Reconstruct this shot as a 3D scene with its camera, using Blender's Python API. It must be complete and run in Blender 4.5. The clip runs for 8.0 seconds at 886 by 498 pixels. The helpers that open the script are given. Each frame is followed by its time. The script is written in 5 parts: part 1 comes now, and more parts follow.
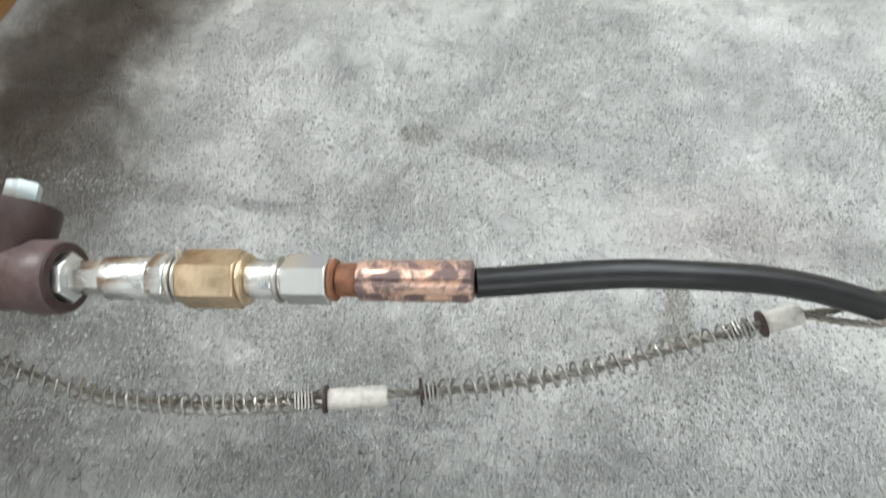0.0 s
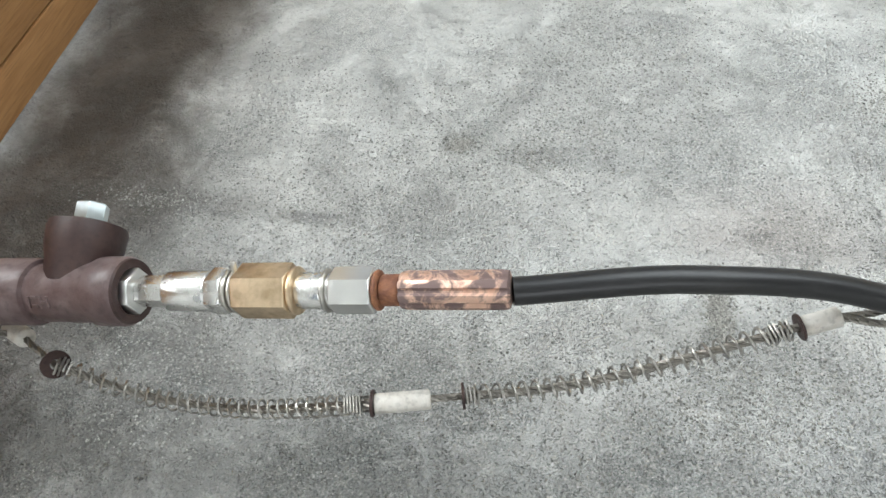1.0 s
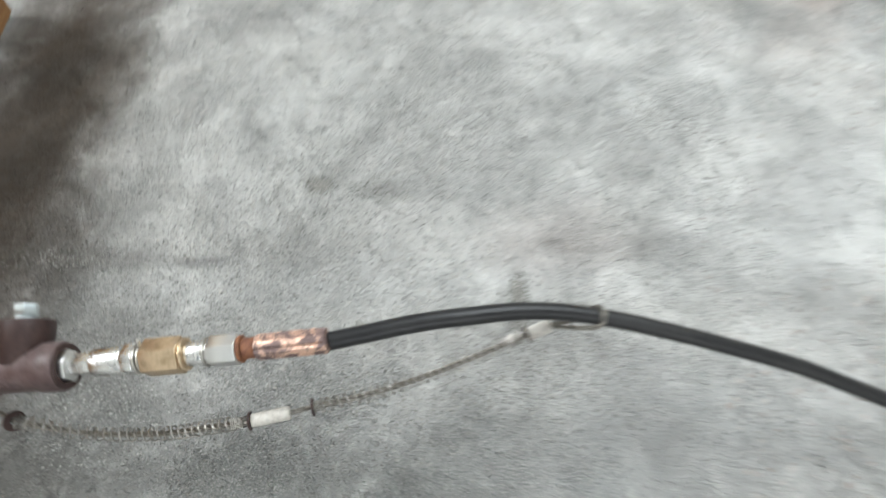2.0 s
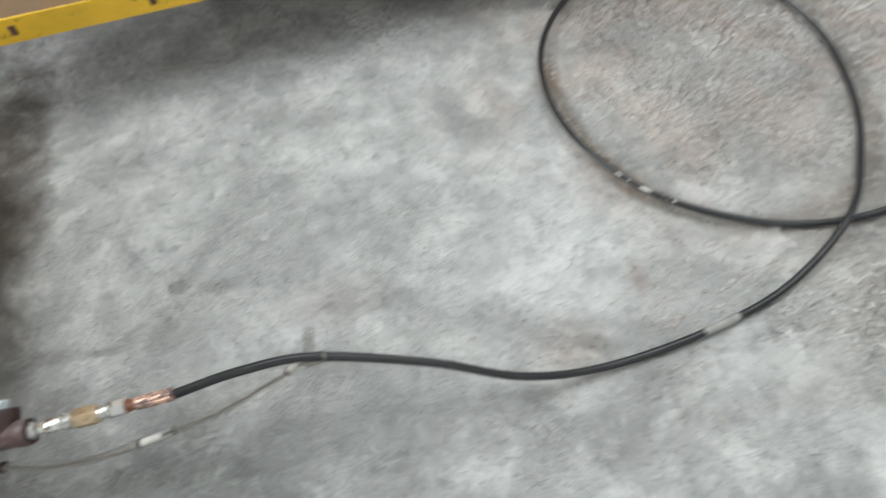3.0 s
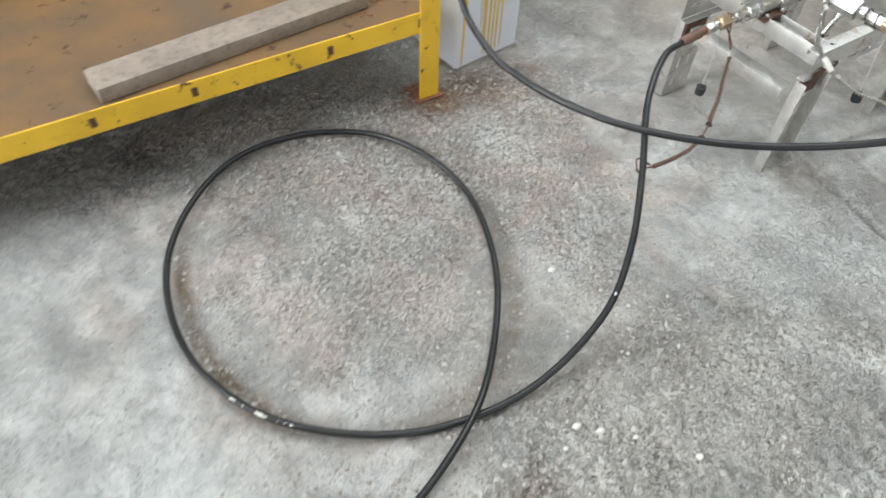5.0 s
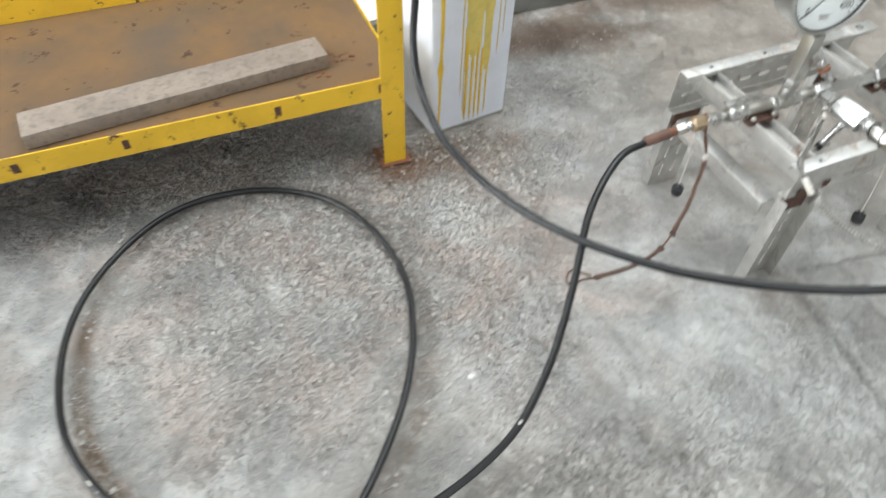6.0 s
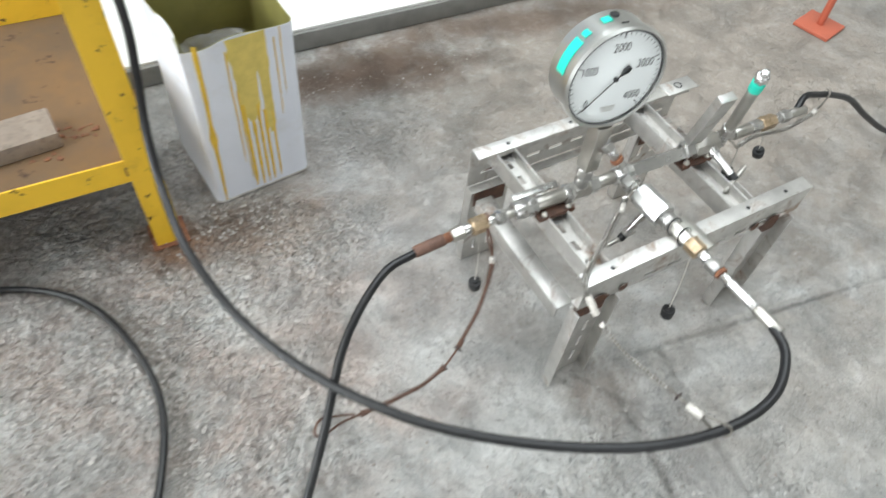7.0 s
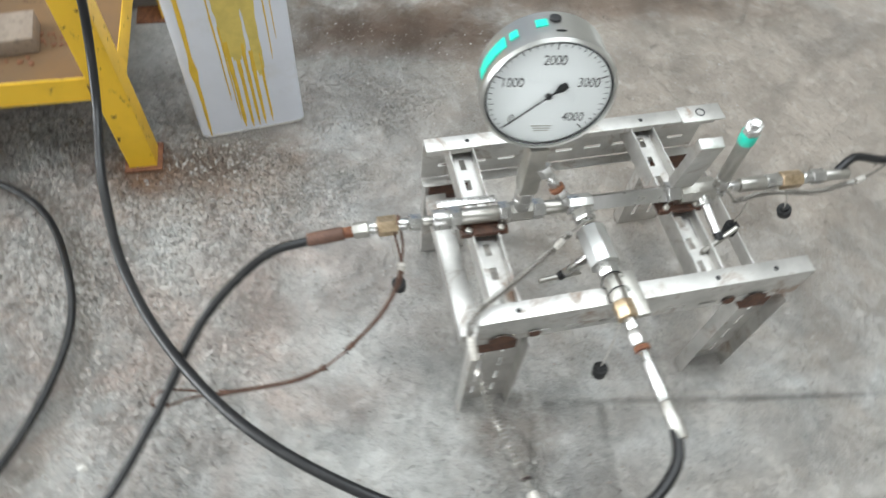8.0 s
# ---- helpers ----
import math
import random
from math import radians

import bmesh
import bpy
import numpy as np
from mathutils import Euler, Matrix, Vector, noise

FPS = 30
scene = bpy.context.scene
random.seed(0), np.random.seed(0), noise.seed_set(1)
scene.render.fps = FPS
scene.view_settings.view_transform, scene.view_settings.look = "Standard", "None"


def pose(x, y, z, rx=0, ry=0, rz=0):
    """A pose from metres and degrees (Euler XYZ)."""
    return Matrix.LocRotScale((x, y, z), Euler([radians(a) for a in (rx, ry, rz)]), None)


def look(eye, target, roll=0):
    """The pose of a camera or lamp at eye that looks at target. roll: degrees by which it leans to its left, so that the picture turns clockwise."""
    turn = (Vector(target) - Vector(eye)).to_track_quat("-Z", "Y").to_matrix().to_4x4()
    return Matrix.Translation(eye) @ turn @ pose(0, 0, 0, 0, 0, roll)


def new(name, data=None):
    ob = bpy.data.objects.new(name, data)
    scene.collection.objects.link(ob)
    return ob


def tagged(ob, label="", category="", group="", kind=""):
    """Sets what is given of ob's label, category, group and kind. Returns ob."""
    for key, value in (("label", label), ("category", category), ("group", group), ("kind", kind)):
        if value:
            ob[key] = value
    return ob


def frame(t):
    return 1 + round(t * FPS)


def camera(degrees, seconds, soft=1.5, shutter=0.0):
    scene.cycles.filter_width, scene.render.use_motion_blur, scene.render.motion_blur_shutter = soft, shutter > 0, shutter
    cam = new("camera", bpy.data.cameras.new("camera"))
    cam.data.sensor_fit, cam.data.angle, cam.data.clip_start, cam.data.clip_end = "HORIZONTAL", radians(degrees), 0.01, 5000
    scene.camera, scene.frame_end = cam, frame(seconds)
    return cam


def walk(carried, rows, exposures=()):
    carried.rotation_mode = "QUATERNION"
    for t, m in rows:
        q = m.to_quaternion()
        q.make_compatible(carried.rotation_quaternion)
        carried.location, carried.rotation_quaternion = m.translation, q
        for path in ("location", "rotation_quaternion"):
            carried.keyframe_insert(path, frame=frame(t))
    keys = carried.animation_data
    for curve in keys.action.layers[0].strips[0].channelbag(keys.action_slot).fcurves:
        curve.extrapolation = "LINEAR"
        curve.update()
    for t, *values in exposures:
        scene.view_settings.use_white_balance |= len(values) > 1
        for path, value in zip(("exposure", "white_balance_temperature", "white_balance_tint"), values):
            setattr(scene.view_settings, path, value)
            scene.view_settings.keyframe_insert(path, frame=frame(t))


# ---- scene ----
cam = camera(66.5, 8.0, shutter=0.6)
PATH = [
    (0, (0.341, 0.212, 0.463), (0.216, 1.433, -1.116), 0.6),
    (0.1, (0.342, 0.211, 0.465), (0.199, 1.406, -1.132), -0.1),
    (0.2, (0.344, 0.209, 0.47), (0.135, 1.398, -1.123), -2.9),
    (0.5, (0.346, 0.207, 0.475), (0.085, 1.41, -1.102), -5.1),
    (1, (0.346, 0.206, 0.477), (0.084, 1.418, -1.092), -5.5),
    (1.5, (0.366, 0.199, 0.482), (0.07, 1.392, -1.095), -7.6),
    (1.7, (0.388, 0.197, 0.521), (0.246, 1.349, -1.108), -3.9),
    (2.8, (0.615, -0.001, 1.067), (0.701, 1.073, -0.618), -4.6),
    (3, (0.666, -0.042, 1.105), (0.837, 1.061, -0.554), -2.8),
    (3.5, (0.828, -0.062, 1.147), (1.041, 1.157, -0.424), 1.5),
    (4, (0.989, -0.085, 1.149), (1.141, 1.199, -0.377), -1.3),
    (4.5, (1.128, -0.023, 1.126), (1.473, 1.182, -0.433), 1.9),
    (5, (1.264, 0.11, 1.172), (1.808, 1.263, -0.369), 2.7),
    (5.2, (1.303, 0.136, 1.158), (1.83, 1.283, -0.393), 1.4),
    (6.3, (1.752, 0.233, 1.202), (2.084, 1.504, -0.306), 3.0),
    (6.5, (1.83, 0.274, 1.204), (2.183, 1.514, -0.325), 2.5),
    (7, (2.022, 0.44, 1.231), (2.553, 1.556, -0.342), 7.3),
    (7.2, (2.071, 0.48, 1.229), (2.599, 1.575, -0.36), 8.0),
    (7.5, (2.18, 0.507, 1.221), (2.567, 1.586, -0.418), 5.6),
    (8, (2.398, 0.505, 1.205), (2.558, 1.583, -0.472), 6.7),
]
walk(cam, [(t, look(eye, target, roll)) for t, eye, target, roll in PATH], ((0.0, -0.77), (1.7, -0.79), (3.0, -1.10), (4.0, -1.02), (5.2, -0.98), (6.5, -0.91), (8.0, -1.02)))

# ---- world, lamps ----
world = bpy.data.worlds.new("world")
scene.world = world
world.use_nodes = True
wt = world.node_tree
sky = wt.nodes.new("ShaderNodeTexSky")
sky.sky_type, sky.sun_disc = "NISHITA", False
sky.sun_elevation, sky.sun_rotation = radians(50), radians(300)
wt.links.new(sky.outputs[0], wt.nodes["Background"].inputs[0])
wt.nodes["Background"].inputs[1].default_value = 0.08


def area(name, eye, target, sx, sy, watts, colour):
    d = bpy.data.lights.new(name, "AREA")
    d.shape, d.size, d.size_y, d.energy, d.color = "RECTANGLE", sx, sy, watts, colour
    ob = new(name, d)
    ob.matrix_world = look(eye, target)
    return ob


area("skylight_opening", (2.9, 1.8, 4.45), (2.4, 1.2, 0), 4.2, 3.2, 470, (0.90, 0.972, 1.0))
area("roof_light_opening", (-2.8, 1.3, 4.5), (0.8, 1.0, 0), 1.7, 1.9, 330, (0.945, 0.985, 1.0))
area("north_gate_opening", (0.6, 5.6, 2.1), (1.2, 1.0, 0.3), 6.0, 3.4, 30, (0.94, 0.985, 1.0))
area("west_gate_opening", (-5.85, 0.3, 1.9), (1.2, 1.0, 0.2), 4.4, 3.3, 1450, (0.905, 0.965, 1.0))
# added fill from an unseen side, lifts front faces and the floor under the bench
area("south_fill_light", (2.6, -4.3, 1.9), (2.2, 1.0, 0.5), 4.0, 2.4, 150, (0.95, 0.98, 1.0))


# ---- materials ----
class Mat:
    """A node material with short calls for the usual textures."""

    def __init__(self, name, rough=0.6, metal=0.0, ior=1.45):
        self.m = bpy.data.materials.new(name)
        self.m.use_nodes = True
        self.t = self.m.node_tree
        self.b = self.t.nodes["Principled BSDF"]
        self.b.inputs["Roughness"].default_value = rough
        self.b.inputs["Metallic"].default_value = metal
        self.b.inputs["IOR"].default_value = ior
        self.geo = self.t.nodes.new("ShaderNodeNewGeometry")
        self.height = None

    def node(self, kind, **values):
        n = self.t.nodes.new(kind)
        for k, v in values.items():
            n.inputs[k].default_value = v
        return n

    def link(self, a, b):
        self.t.links.new(a, b)

    def pos(self, stretch=(1, 1, 1)):
        n = self.node("ShaderNodeVectorMath")
        n.operation = "MULTIPLY"
        self.link(self.geo.outputs["Position"], n.inputs[0])
        n.inputs[1].default_value = stretch
        return n.outputs[0]

    def noise(self, scale, detail=4.0, rough=0.55, stretch=(1, 1, 1), warp=0.0):
        n = self.node("ShaderNodeTexNoise", Scale=scale, Detail=detail, Roughness=rough, Distortion=warp)
        self.link(self.pos(stretch), n.inputs["Vector"])
        return n.outputs["Fac"]

    def cells(self, scale, out="Distance", stretch=(1, 1, 1)):
        n = self.node("ShaderNodeTexVoronoi", Scale=scale)
        self.link(self.pos(stretch), n.inputs["Vector"])
        return n.outputs[out]

    def ramp(self, fac, lo, hi):
        n = self.node("ShaderNodeMapRange")
        n.clamp = True
        n.inputs["From Min"].default_value, n.inputs["From Max"].default_value = lo, hi
        self.link(fac, n.inputs["Value"])
        return n.outputs[0]

    def math(self, op, a, b=None):
        n = self.node("ShaderNodeMath")
        n.operation = op
        for i, v in ((0, a), (1, b)):
            if v is None:
                continue
            if isinstance(v, (int, float)):
                n.inputs[i].default_value = v
            else:
                self.link(v, n.inputs[i])
        return n.outputs[0]

    def mix(self, fac, a, b, how="MIX"):
        n = self.t.nodes.new("ShaderNodeMix")
        n.data_type, n.blend_type = "RGBA", how
        for sock, v in ((n.inputs[0], fac), (n.inputs[6], a), (n.inputs[7], b)):
            if isinstance(v, (int, float)):
                sock.default_value = v
            elif isinstance(v, tuple):
                sock.default_value = (*v, 1)
            else:
                self.link(v, sock)
        return n.outputs[2]

    def spot(self, x, y, rx, ry, wobble, soft=0.5):
        """1 inside an uneven ellipse on the ground, 0 outside."""
        sub = self.node("ShaderNodeVectorMath")
        sub.operation = "SUBTRACT"
        self.link(self.geo.outputs["Position"], sub.inputs[0])
        sub.inputs[1].default_value = (x, y, 0)
        mul = self.node("ShaderNodeVectorMath")
        mul.operation = "MULTIPLY"
        self.link(sub.outputs[0], mul.inputs[0])
        mul.inputs[1].default_value = (1 / rx, 1 / ry, 0)
        ln = self.node("ShaderNodeVectorMath")
        ln.operation = "LENGTH"
        self.link(mul.outputs[0], ln.inputs[0])
        d = self.math("ADD", ln.outputs["Value"], self.math("MULTIPLY", self.math("SUBTRACT", wobble, 0.5), 1.8))
        return self.ramp(d, 1.0 + soft, 1.0 - soft)

    def oval(self, x, y, rx, ry, wide, wobble):
        """1 along the uneven outline of an ellipse on the ground, fading over its width."""
        n = self.node("ShaderNodeVectorMath")
        n.operation = "MULTIPLY_ADD"
        self.link(self.geo.outputs["Position"], n.inputs[0])
        n.inputs[1].default_value, n.inputs[2].default_value = (1 / rx, 1 / ry, 0), (-x / rx, -y / ry, 0)
        ln = self.node("ShaderNodeVectorMath")
        ln.operation = "LENGTH"
        self.link(n.outputs[0], ln.inputs[0])
        d = self.math("ADD", ln.outputs["Value"], self.math("MULTIPLY", self.math("SUBTRACT", wobble, 0.5), 0.12))
        return self.ramp(self.math("ABSOLUTE", self.math("SUBTRACT", d, 1.0)), wide, wide * 0.3)

    def colour(self, c):
        if isinstance(c, tuple):
            self.b.inputs["Base Color"].default_value = (*c, 1)
        else:
            self.link(c, self.b.inputs["Base Color"])
        return self

    def rough(self, r):
        self.link(r, self.b.inputs["Roughness"])
        return self

    def metal(self, r):
        self.link(r, self.b.inputs["Metallic"])
        return self

    def bump(self, h, dist, strength=1.0):
        n = self.node("ShaderNodeBump", Strength=strength, Distance=dist)
        self.link(h, n.inputs["Height"])
        if self.height is not None:
            self.link(self.height, n.inputs["Normal"])
        self.height = n.outputs[0]
        self.link(self.height, self.b.inputs["Normal"])
        return self


def concrete():
    m = Mat("worn_concrete", 0.88)
    big, mid, fine = m.noise(2.3, 6, 0.65, warp=0.3), m.noise(9, 6, 0.65, warp=0.4), m.noise(60, 5, 0.7)
    wear = m.t.nodes.new("ShaderNodeAttribute")
    wear.attribute_name = "wear"
    wear = wear.outputs["Fac"]
    grit = m.noise(330, 3, 0.7)
    c = m.mix(m.ramp(big, 0.42, 0.58), (0.41, 0.405, 0.385), (0.54, 0.535, 0.51))
    c = m.mix(m.math("MULTIPLY", m.ramp(mid, 0.5, 0.72), 0.7), c, (0.66, 0.657, 0.635))
    c = m.mix(m.math("MULTIPLY", m.ramp(mid, 0.5, 0.3), 0.45), c, (0.29, 0.288, 0.28))
    # reddish dust where the slab is rough
    rosy = m.ramp(m.noise(6, 4, 0.6, warp=0.6), 0.42, 0.60)
    warm = m.math("MULTIPLY", m.spot(1.55, 1.15, 0.5, 0.5, big, 0.5), 0.8)
    warm2 = m.math("MULTIPLY", m.spot(2.12, 1.25, 0.26, 0.42, mid, 0.6), 0.75)
    c = m.mix(m.math("MULTIPLY", m.math("MAXIMUM", warm, warm2), rosy), c, (0.52, 0.395, 0.335))
    c = m.mix(m.math("MULTIPLY", m.spot(3.3, 1.8, 1.1, 0.75, mid, 0.5), 0.8), c, (0.33, 0.285, 0.245))
    c = m.mix(m.math("MULTIPLY", m.spot(3.15, 0.75, 0.45, 0.2, mid, 0.5), 0.5), c, (0.46, 0.41, 0.355))
    c = m.mix(m.math("MULTIPLY", m.spot(1.95, 0.4, 0.5, 0.25, mid, 0.5), 0.4), c, (0.47, 0.41, 0.35))
    # bench shadow painted into the colour along its front; cool damp patch by the tin
    c = m.mix(m.math("MULTIPLY", m.spot(0.75, 1.3, 0.75, 0.22, mid, 0.6), 0.15), c, (0.24, 0.25, 0.26))
    c = m.mix(m.math("MULTIPLY", m.spot(2.36, 1.5, 0.22, 0.4, mid, 0.6), 0.45), c, (0.36, 0.365, 0.37))
    # stains, darker patches and painted shade: x, y, half width, half depth, colour, weight
    for x, y, rx, ry, col, w in (
        (0.264, 0.713, 0.014, 0.012, (0.13, 0.13, 0.125), 0.8),
        (0.375, 0.705, 0.055, 0.016, (0.15, 0.15, 0.145), 0.75),
        (0.46, 0.69, 0.07, 0.012, (0.2, 0.2, 0.19), 0.5),
        (0.135, 0.602, 0.035, 0.008, (0.13, 0.13, 0.13), 0.75),
        (0.02, 0.61, 0.07, 0.012, (0.16, 0.15, 0.145), 0.6),
        (0.501, 0.535, 0.008, 0.03, (0.17, 0.16, 0.15), 0.6),
        # brown dirt at the crate's foot, darkened to paint in the crate's shadow
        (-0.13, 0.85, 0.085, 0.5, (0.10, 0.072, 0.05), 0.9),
        (1.615, 0.43, 0.045, 0.035, (0.16, 0.10, 0.065), 0.8),
        (1.08, 1.55, 0.05, 0.06, (0.06, 0.06, 0.06), 0.8),
        (1.87, 1.51, 0.09, 0.07, (0.20, 0.10, 0.05), 0.75),
        (2.42, 2.0, 0.26, 0.11, (0.12, 0.075, 0.05), 0.85),
        (2.95, 2.12, 0.5, 0.08, (0.16, 0.10, 0.07), 0.6),
        (2.62, 0.9, 0.07, 0.06, (0.2, 0.15, 0.12), 0.6),
        # two wide patches that paint soft shade on the near floor below the valve
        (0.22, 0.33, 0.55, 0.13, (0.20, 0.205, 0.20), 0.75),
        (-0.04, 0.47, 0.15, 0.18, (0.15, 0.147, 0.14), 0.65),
        (1.97, 1.44, 0.16, 0.08, (0.27, 0.185, 0.135), 0.5),
        (2.06, 1.54, 0.17, 0.05, (0.20, 0.13, 0.09), 0.6),
        (3.1, 0.937, 0.34, 0.006, (0.13, 0.125, 0.12), 0.7),
        (2.66, 0.66, 0.008, 0.3, (0.16, 0.145, 0.13), 0.6),
        (2.72, 0.72, 0.05, 0.2, (0.27, 0.26, 0.25), 0.5),
        # painted shadow below the stand's front right leg
        (2.95, 1.02, 0.14, 0.035, (0.22, 0.215, 0.21), 0.5),
        (0.97, 0.43, 0.06, 0.05, (0.33, 0.24, 0.2), 0.5),
        (0.56, 0.62, 0.08, 0.05, (0.33, 0.27, 0.25), 0.5),
        (1.13, 0.55, 0.012, 0.03, (0.3, 0.16, 0.12), 0.5),
        (1.76, 0.72, 0.24, 0.14, (0.28, 0.26, 0.235), 0.6),
        (1.5, 1.08, 0.30, 0.33, (0.35, 0.315, 0.285), 0.45),
    ):
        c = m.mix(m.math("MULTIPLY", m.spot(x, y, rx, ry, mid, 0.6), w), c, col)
    # the loop's soft shadow and brown dust, painted into the colour beside the hose
    loop_shade = m.math("MAXIMUM", m.math("MULTIPLY", m.spot(1.16, 0.88, 0.2, 0.34, big, 0.5), 0.95), 0.4)
    c = m.mix(m.math("MULTIPLY", m.oval(1.472, 1.042, 0.3525, 0.432, 0.085, mid), loop_shade), c, (0.15, 0.098, 0.06))
    for x, y, rx, ry in ((0.45, 0.85, 0.42, 0.2), (0.62, 0.42, 0.2, 0.07), (0.9, 0.62, 0.18, 0.1), (0.38, 0.56, 0.3, 0.03), (0.72, 0.85, 0.09, 0.06), (1.3, 0.45, 0.1, 0.1), (1.4, 0.70, 0.14, 0.05),
                         (0.38, 1.32, 0.06, 0.04), (1.05, 0.85, 0.05, 0.3), (1.9, 0.85, 0.05, 0.05), (3.1, 0.965, 0.32, 0.016), (2.95, 0.86, 0.14, 0.05)):
        c = m.mix(m.math("MULTIPLY", m.spot(x, y, rx, ry, mid, 0.7), 0.45), c, (0.62, 0.63, 0.62))
    lumps = m.noise(24, 5, 0.7, warp=0.4)
    c = m.mix(m.math("MULTIPLY", m.ramp(lumps, 0.52, 0.66), 0.32), c, (0.72, 0.715, 0.69))
    c = m.mix(m.math("MULTIPLY", m.ramp(lumps, 0.46, 0.34), 0.32), c, (0.22, 0.215, 0.205))
    # the trowelled skin has flaked off in places
    flake = m.ramp(m.noise(13, 5, 0.6, warp=0.7), 0.49, 0.55)
    chips = m.ramp(m.noise(50, 3, 0.55, warp=0.3), 0.62, 0.67)
    c = m.mix(m.math("MULTIPLY", flake, 0.16), c, (0.25, 0.245, 0.235))
    c = m.mix(m.math("MULTIPLY", chips, 0.22), c, (0.24, 0.23, 0.215))
    # exposed stones where the surface has worn off
    stones = m.cells(95)
    c = m.mix(m.math("MULTIPLY", wear, m.math("MULTIPLY", m.ramp(m.noise(50, 4, 0.65, warp=0.5), 0.50, 0.36), 0.55)), c, (0.19, 0.155, 0.13))
    c = m.mix(m.math("MULTIPLY", wear, m.math("MULTIPLY", m.ramp(m.noise(70, 4, 0.7), 0.52, 0.60), 0.45)), c, (0.66, 0.63, 0.595))
    # grit: dark crumbs and pale grains
    crumbs = m.math("MULTIPLY", m.ramp(m.noise(210, 2, 0.5), 0.60, 0.70), m.ramp(m.noise(8, 5, 0.7, warp=0.5), 0.46, 0.60))
    c = m.mix(m.math("MULTIPLY", crumbs, 0.6), c, (0.12, 0.12, 0.115))
    c = m.mix(m.math("MULTIPLY", m.ramp(fine, 0.58, 0.75), 0.3), c, (0.66, 0.65, 0.62))
    c = m.mix(m.math("MULTIPLY", m.ramp(fine, 0.42, 0.28), 0.4), c, (0.18, 0.175, 0.165))
    pepper = m.noise(520, 3, 0.75)
    gritty = m.math("ADD", 0.22, m.math("MULTIPLY", m.ramp(m.noise(6.5, 6, 0.7, warp=0.6), 0.47, 0.60), 1.0))
    c = m.mix(m.math("MULTIPLY", m.ramp(pepper, 0.48, 0.34), m.math("MULTIPLY", gritty, 0.62)), c, (0.12, 0.148, 0.14))
    c = m.mix(m.math("MULTIPLY", m.ramp(pepper, 0.54, 0.68), m.math("MULTIPLY", gritty, 0.6)), c, (0.72, 0.69, 0.66))
    # dirt and rust lying over the grain
    for x, y, rx, ry, col, w in ((3.5, 1.75, 1.0, 0.62, (0.46, 0.385, 0.315), 0.42), (2.45, 1.97, 0.30, 0.085, (0.11, 0.070, 0.048), 0.8), (3.0, 2.12, 0.4, 0.06, (0.15, 0.10, 0.07), 0.6),
                                 (1.97, 1.49, 0.17, 0.065, (0.22, 0.145, 0.10), 0.55), (1.86, 1.49, 0.06, 0.05, (0.20, 0.10, 0.05), 0.6), (2.1, 1.15, 0.2, 0.2, (0.54, 0.44, 0.385), 0.22)):
        c = m.mix(m.math("MULTIPLY", m.spot(x, y, rx, ry, mid, 0.55), w), c, col)
    # crate's shadow painted once more over the dirt along its foot
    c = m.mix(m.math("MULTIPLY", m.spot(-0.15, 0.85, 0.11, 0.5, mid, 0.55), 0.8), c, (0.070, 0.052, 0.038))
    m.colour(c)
    m.bump(m.math("MULTIPLY", wear, m.ramp(stones, 0.6, 0.1)), 0.018, 0.8)
    m.bump(m.math("MULTIPLY", flake, -1.0), 0.0022, 0.8).bump(m.math("MULTIPLY", chips, -1.0), 0.0025, 0.8)
    m.bump(mid, 0.02, 0.5).bump(m.noise(38, 4, 0.6), 0.012, 0.7).bump(fine, 0.008, 0.9).bump(m.math("MULTIPLY", grit, gritty), 0.004, 0.95)
    # sand grains standing proud of the cement
    sandy = m.math("ADD", 0.35, m.ramp(m.noise(5.5, 5, 0.7, warp=0.5), 0.46, 0.60))
    m.bump(m.math("MULTIPLY", m.ramp(m.cells(560), 0.75, 0.1), sandy), 0.0022, 0.9)
    return m.m


def metal(name, col, rough, dark=None, scale=30, wear=0.4, stain=None, stain_at=(0.6, 0.72)):
    m = Mat(name, rough, 1.0)
    n = m.noise(scale, 5, 0.6)
    c = m.mix(m.math("MULTIPLY", m.ramp(n, 0.4, 0.7), wear), col, dark or tuple(v * 0.55 for v in col))
    if stain:
        s = m.ramp(m.noise(scale * 0.8, 5, 0.65, warp=0.8), *stain_at)
        c = m.mix(s, c, stain)
        m.metal(m.ramp(s, 1.0, 0.0))
        m.rough(m.math("ADD", rough, m.math("MULTIPLY", s, 0.4)))
    else:
        m.rough(m.math("ADD", rough - 0.08, m.math("MULTIPLY", n, 0.2)))
    m.colour(c).bump(m.noise(scale * 8, 3), 0.0004, 0.4)
    return m.m


def rusty(name, col, col2, rough=0.75, scale=40, bump=0.0012):
    m = Mat(name, rough)
    n, k = m.noise(scale, 6, 0.65, warp=0.5), m.noise(scale * 5, 3)
    c = m.mix(m.ramp(n, 0.38, 0.62), col, col2)
    c = m.mix(m.math("MULTIPLY", m.ramp(k, 0.5, 0.7), 0.5), c, tuple(v * 0.4 for v in col))
    m.colour(c).bump(n, bump, 0.6).bump(k, bump * 0.4, 0.6)
    return m.m


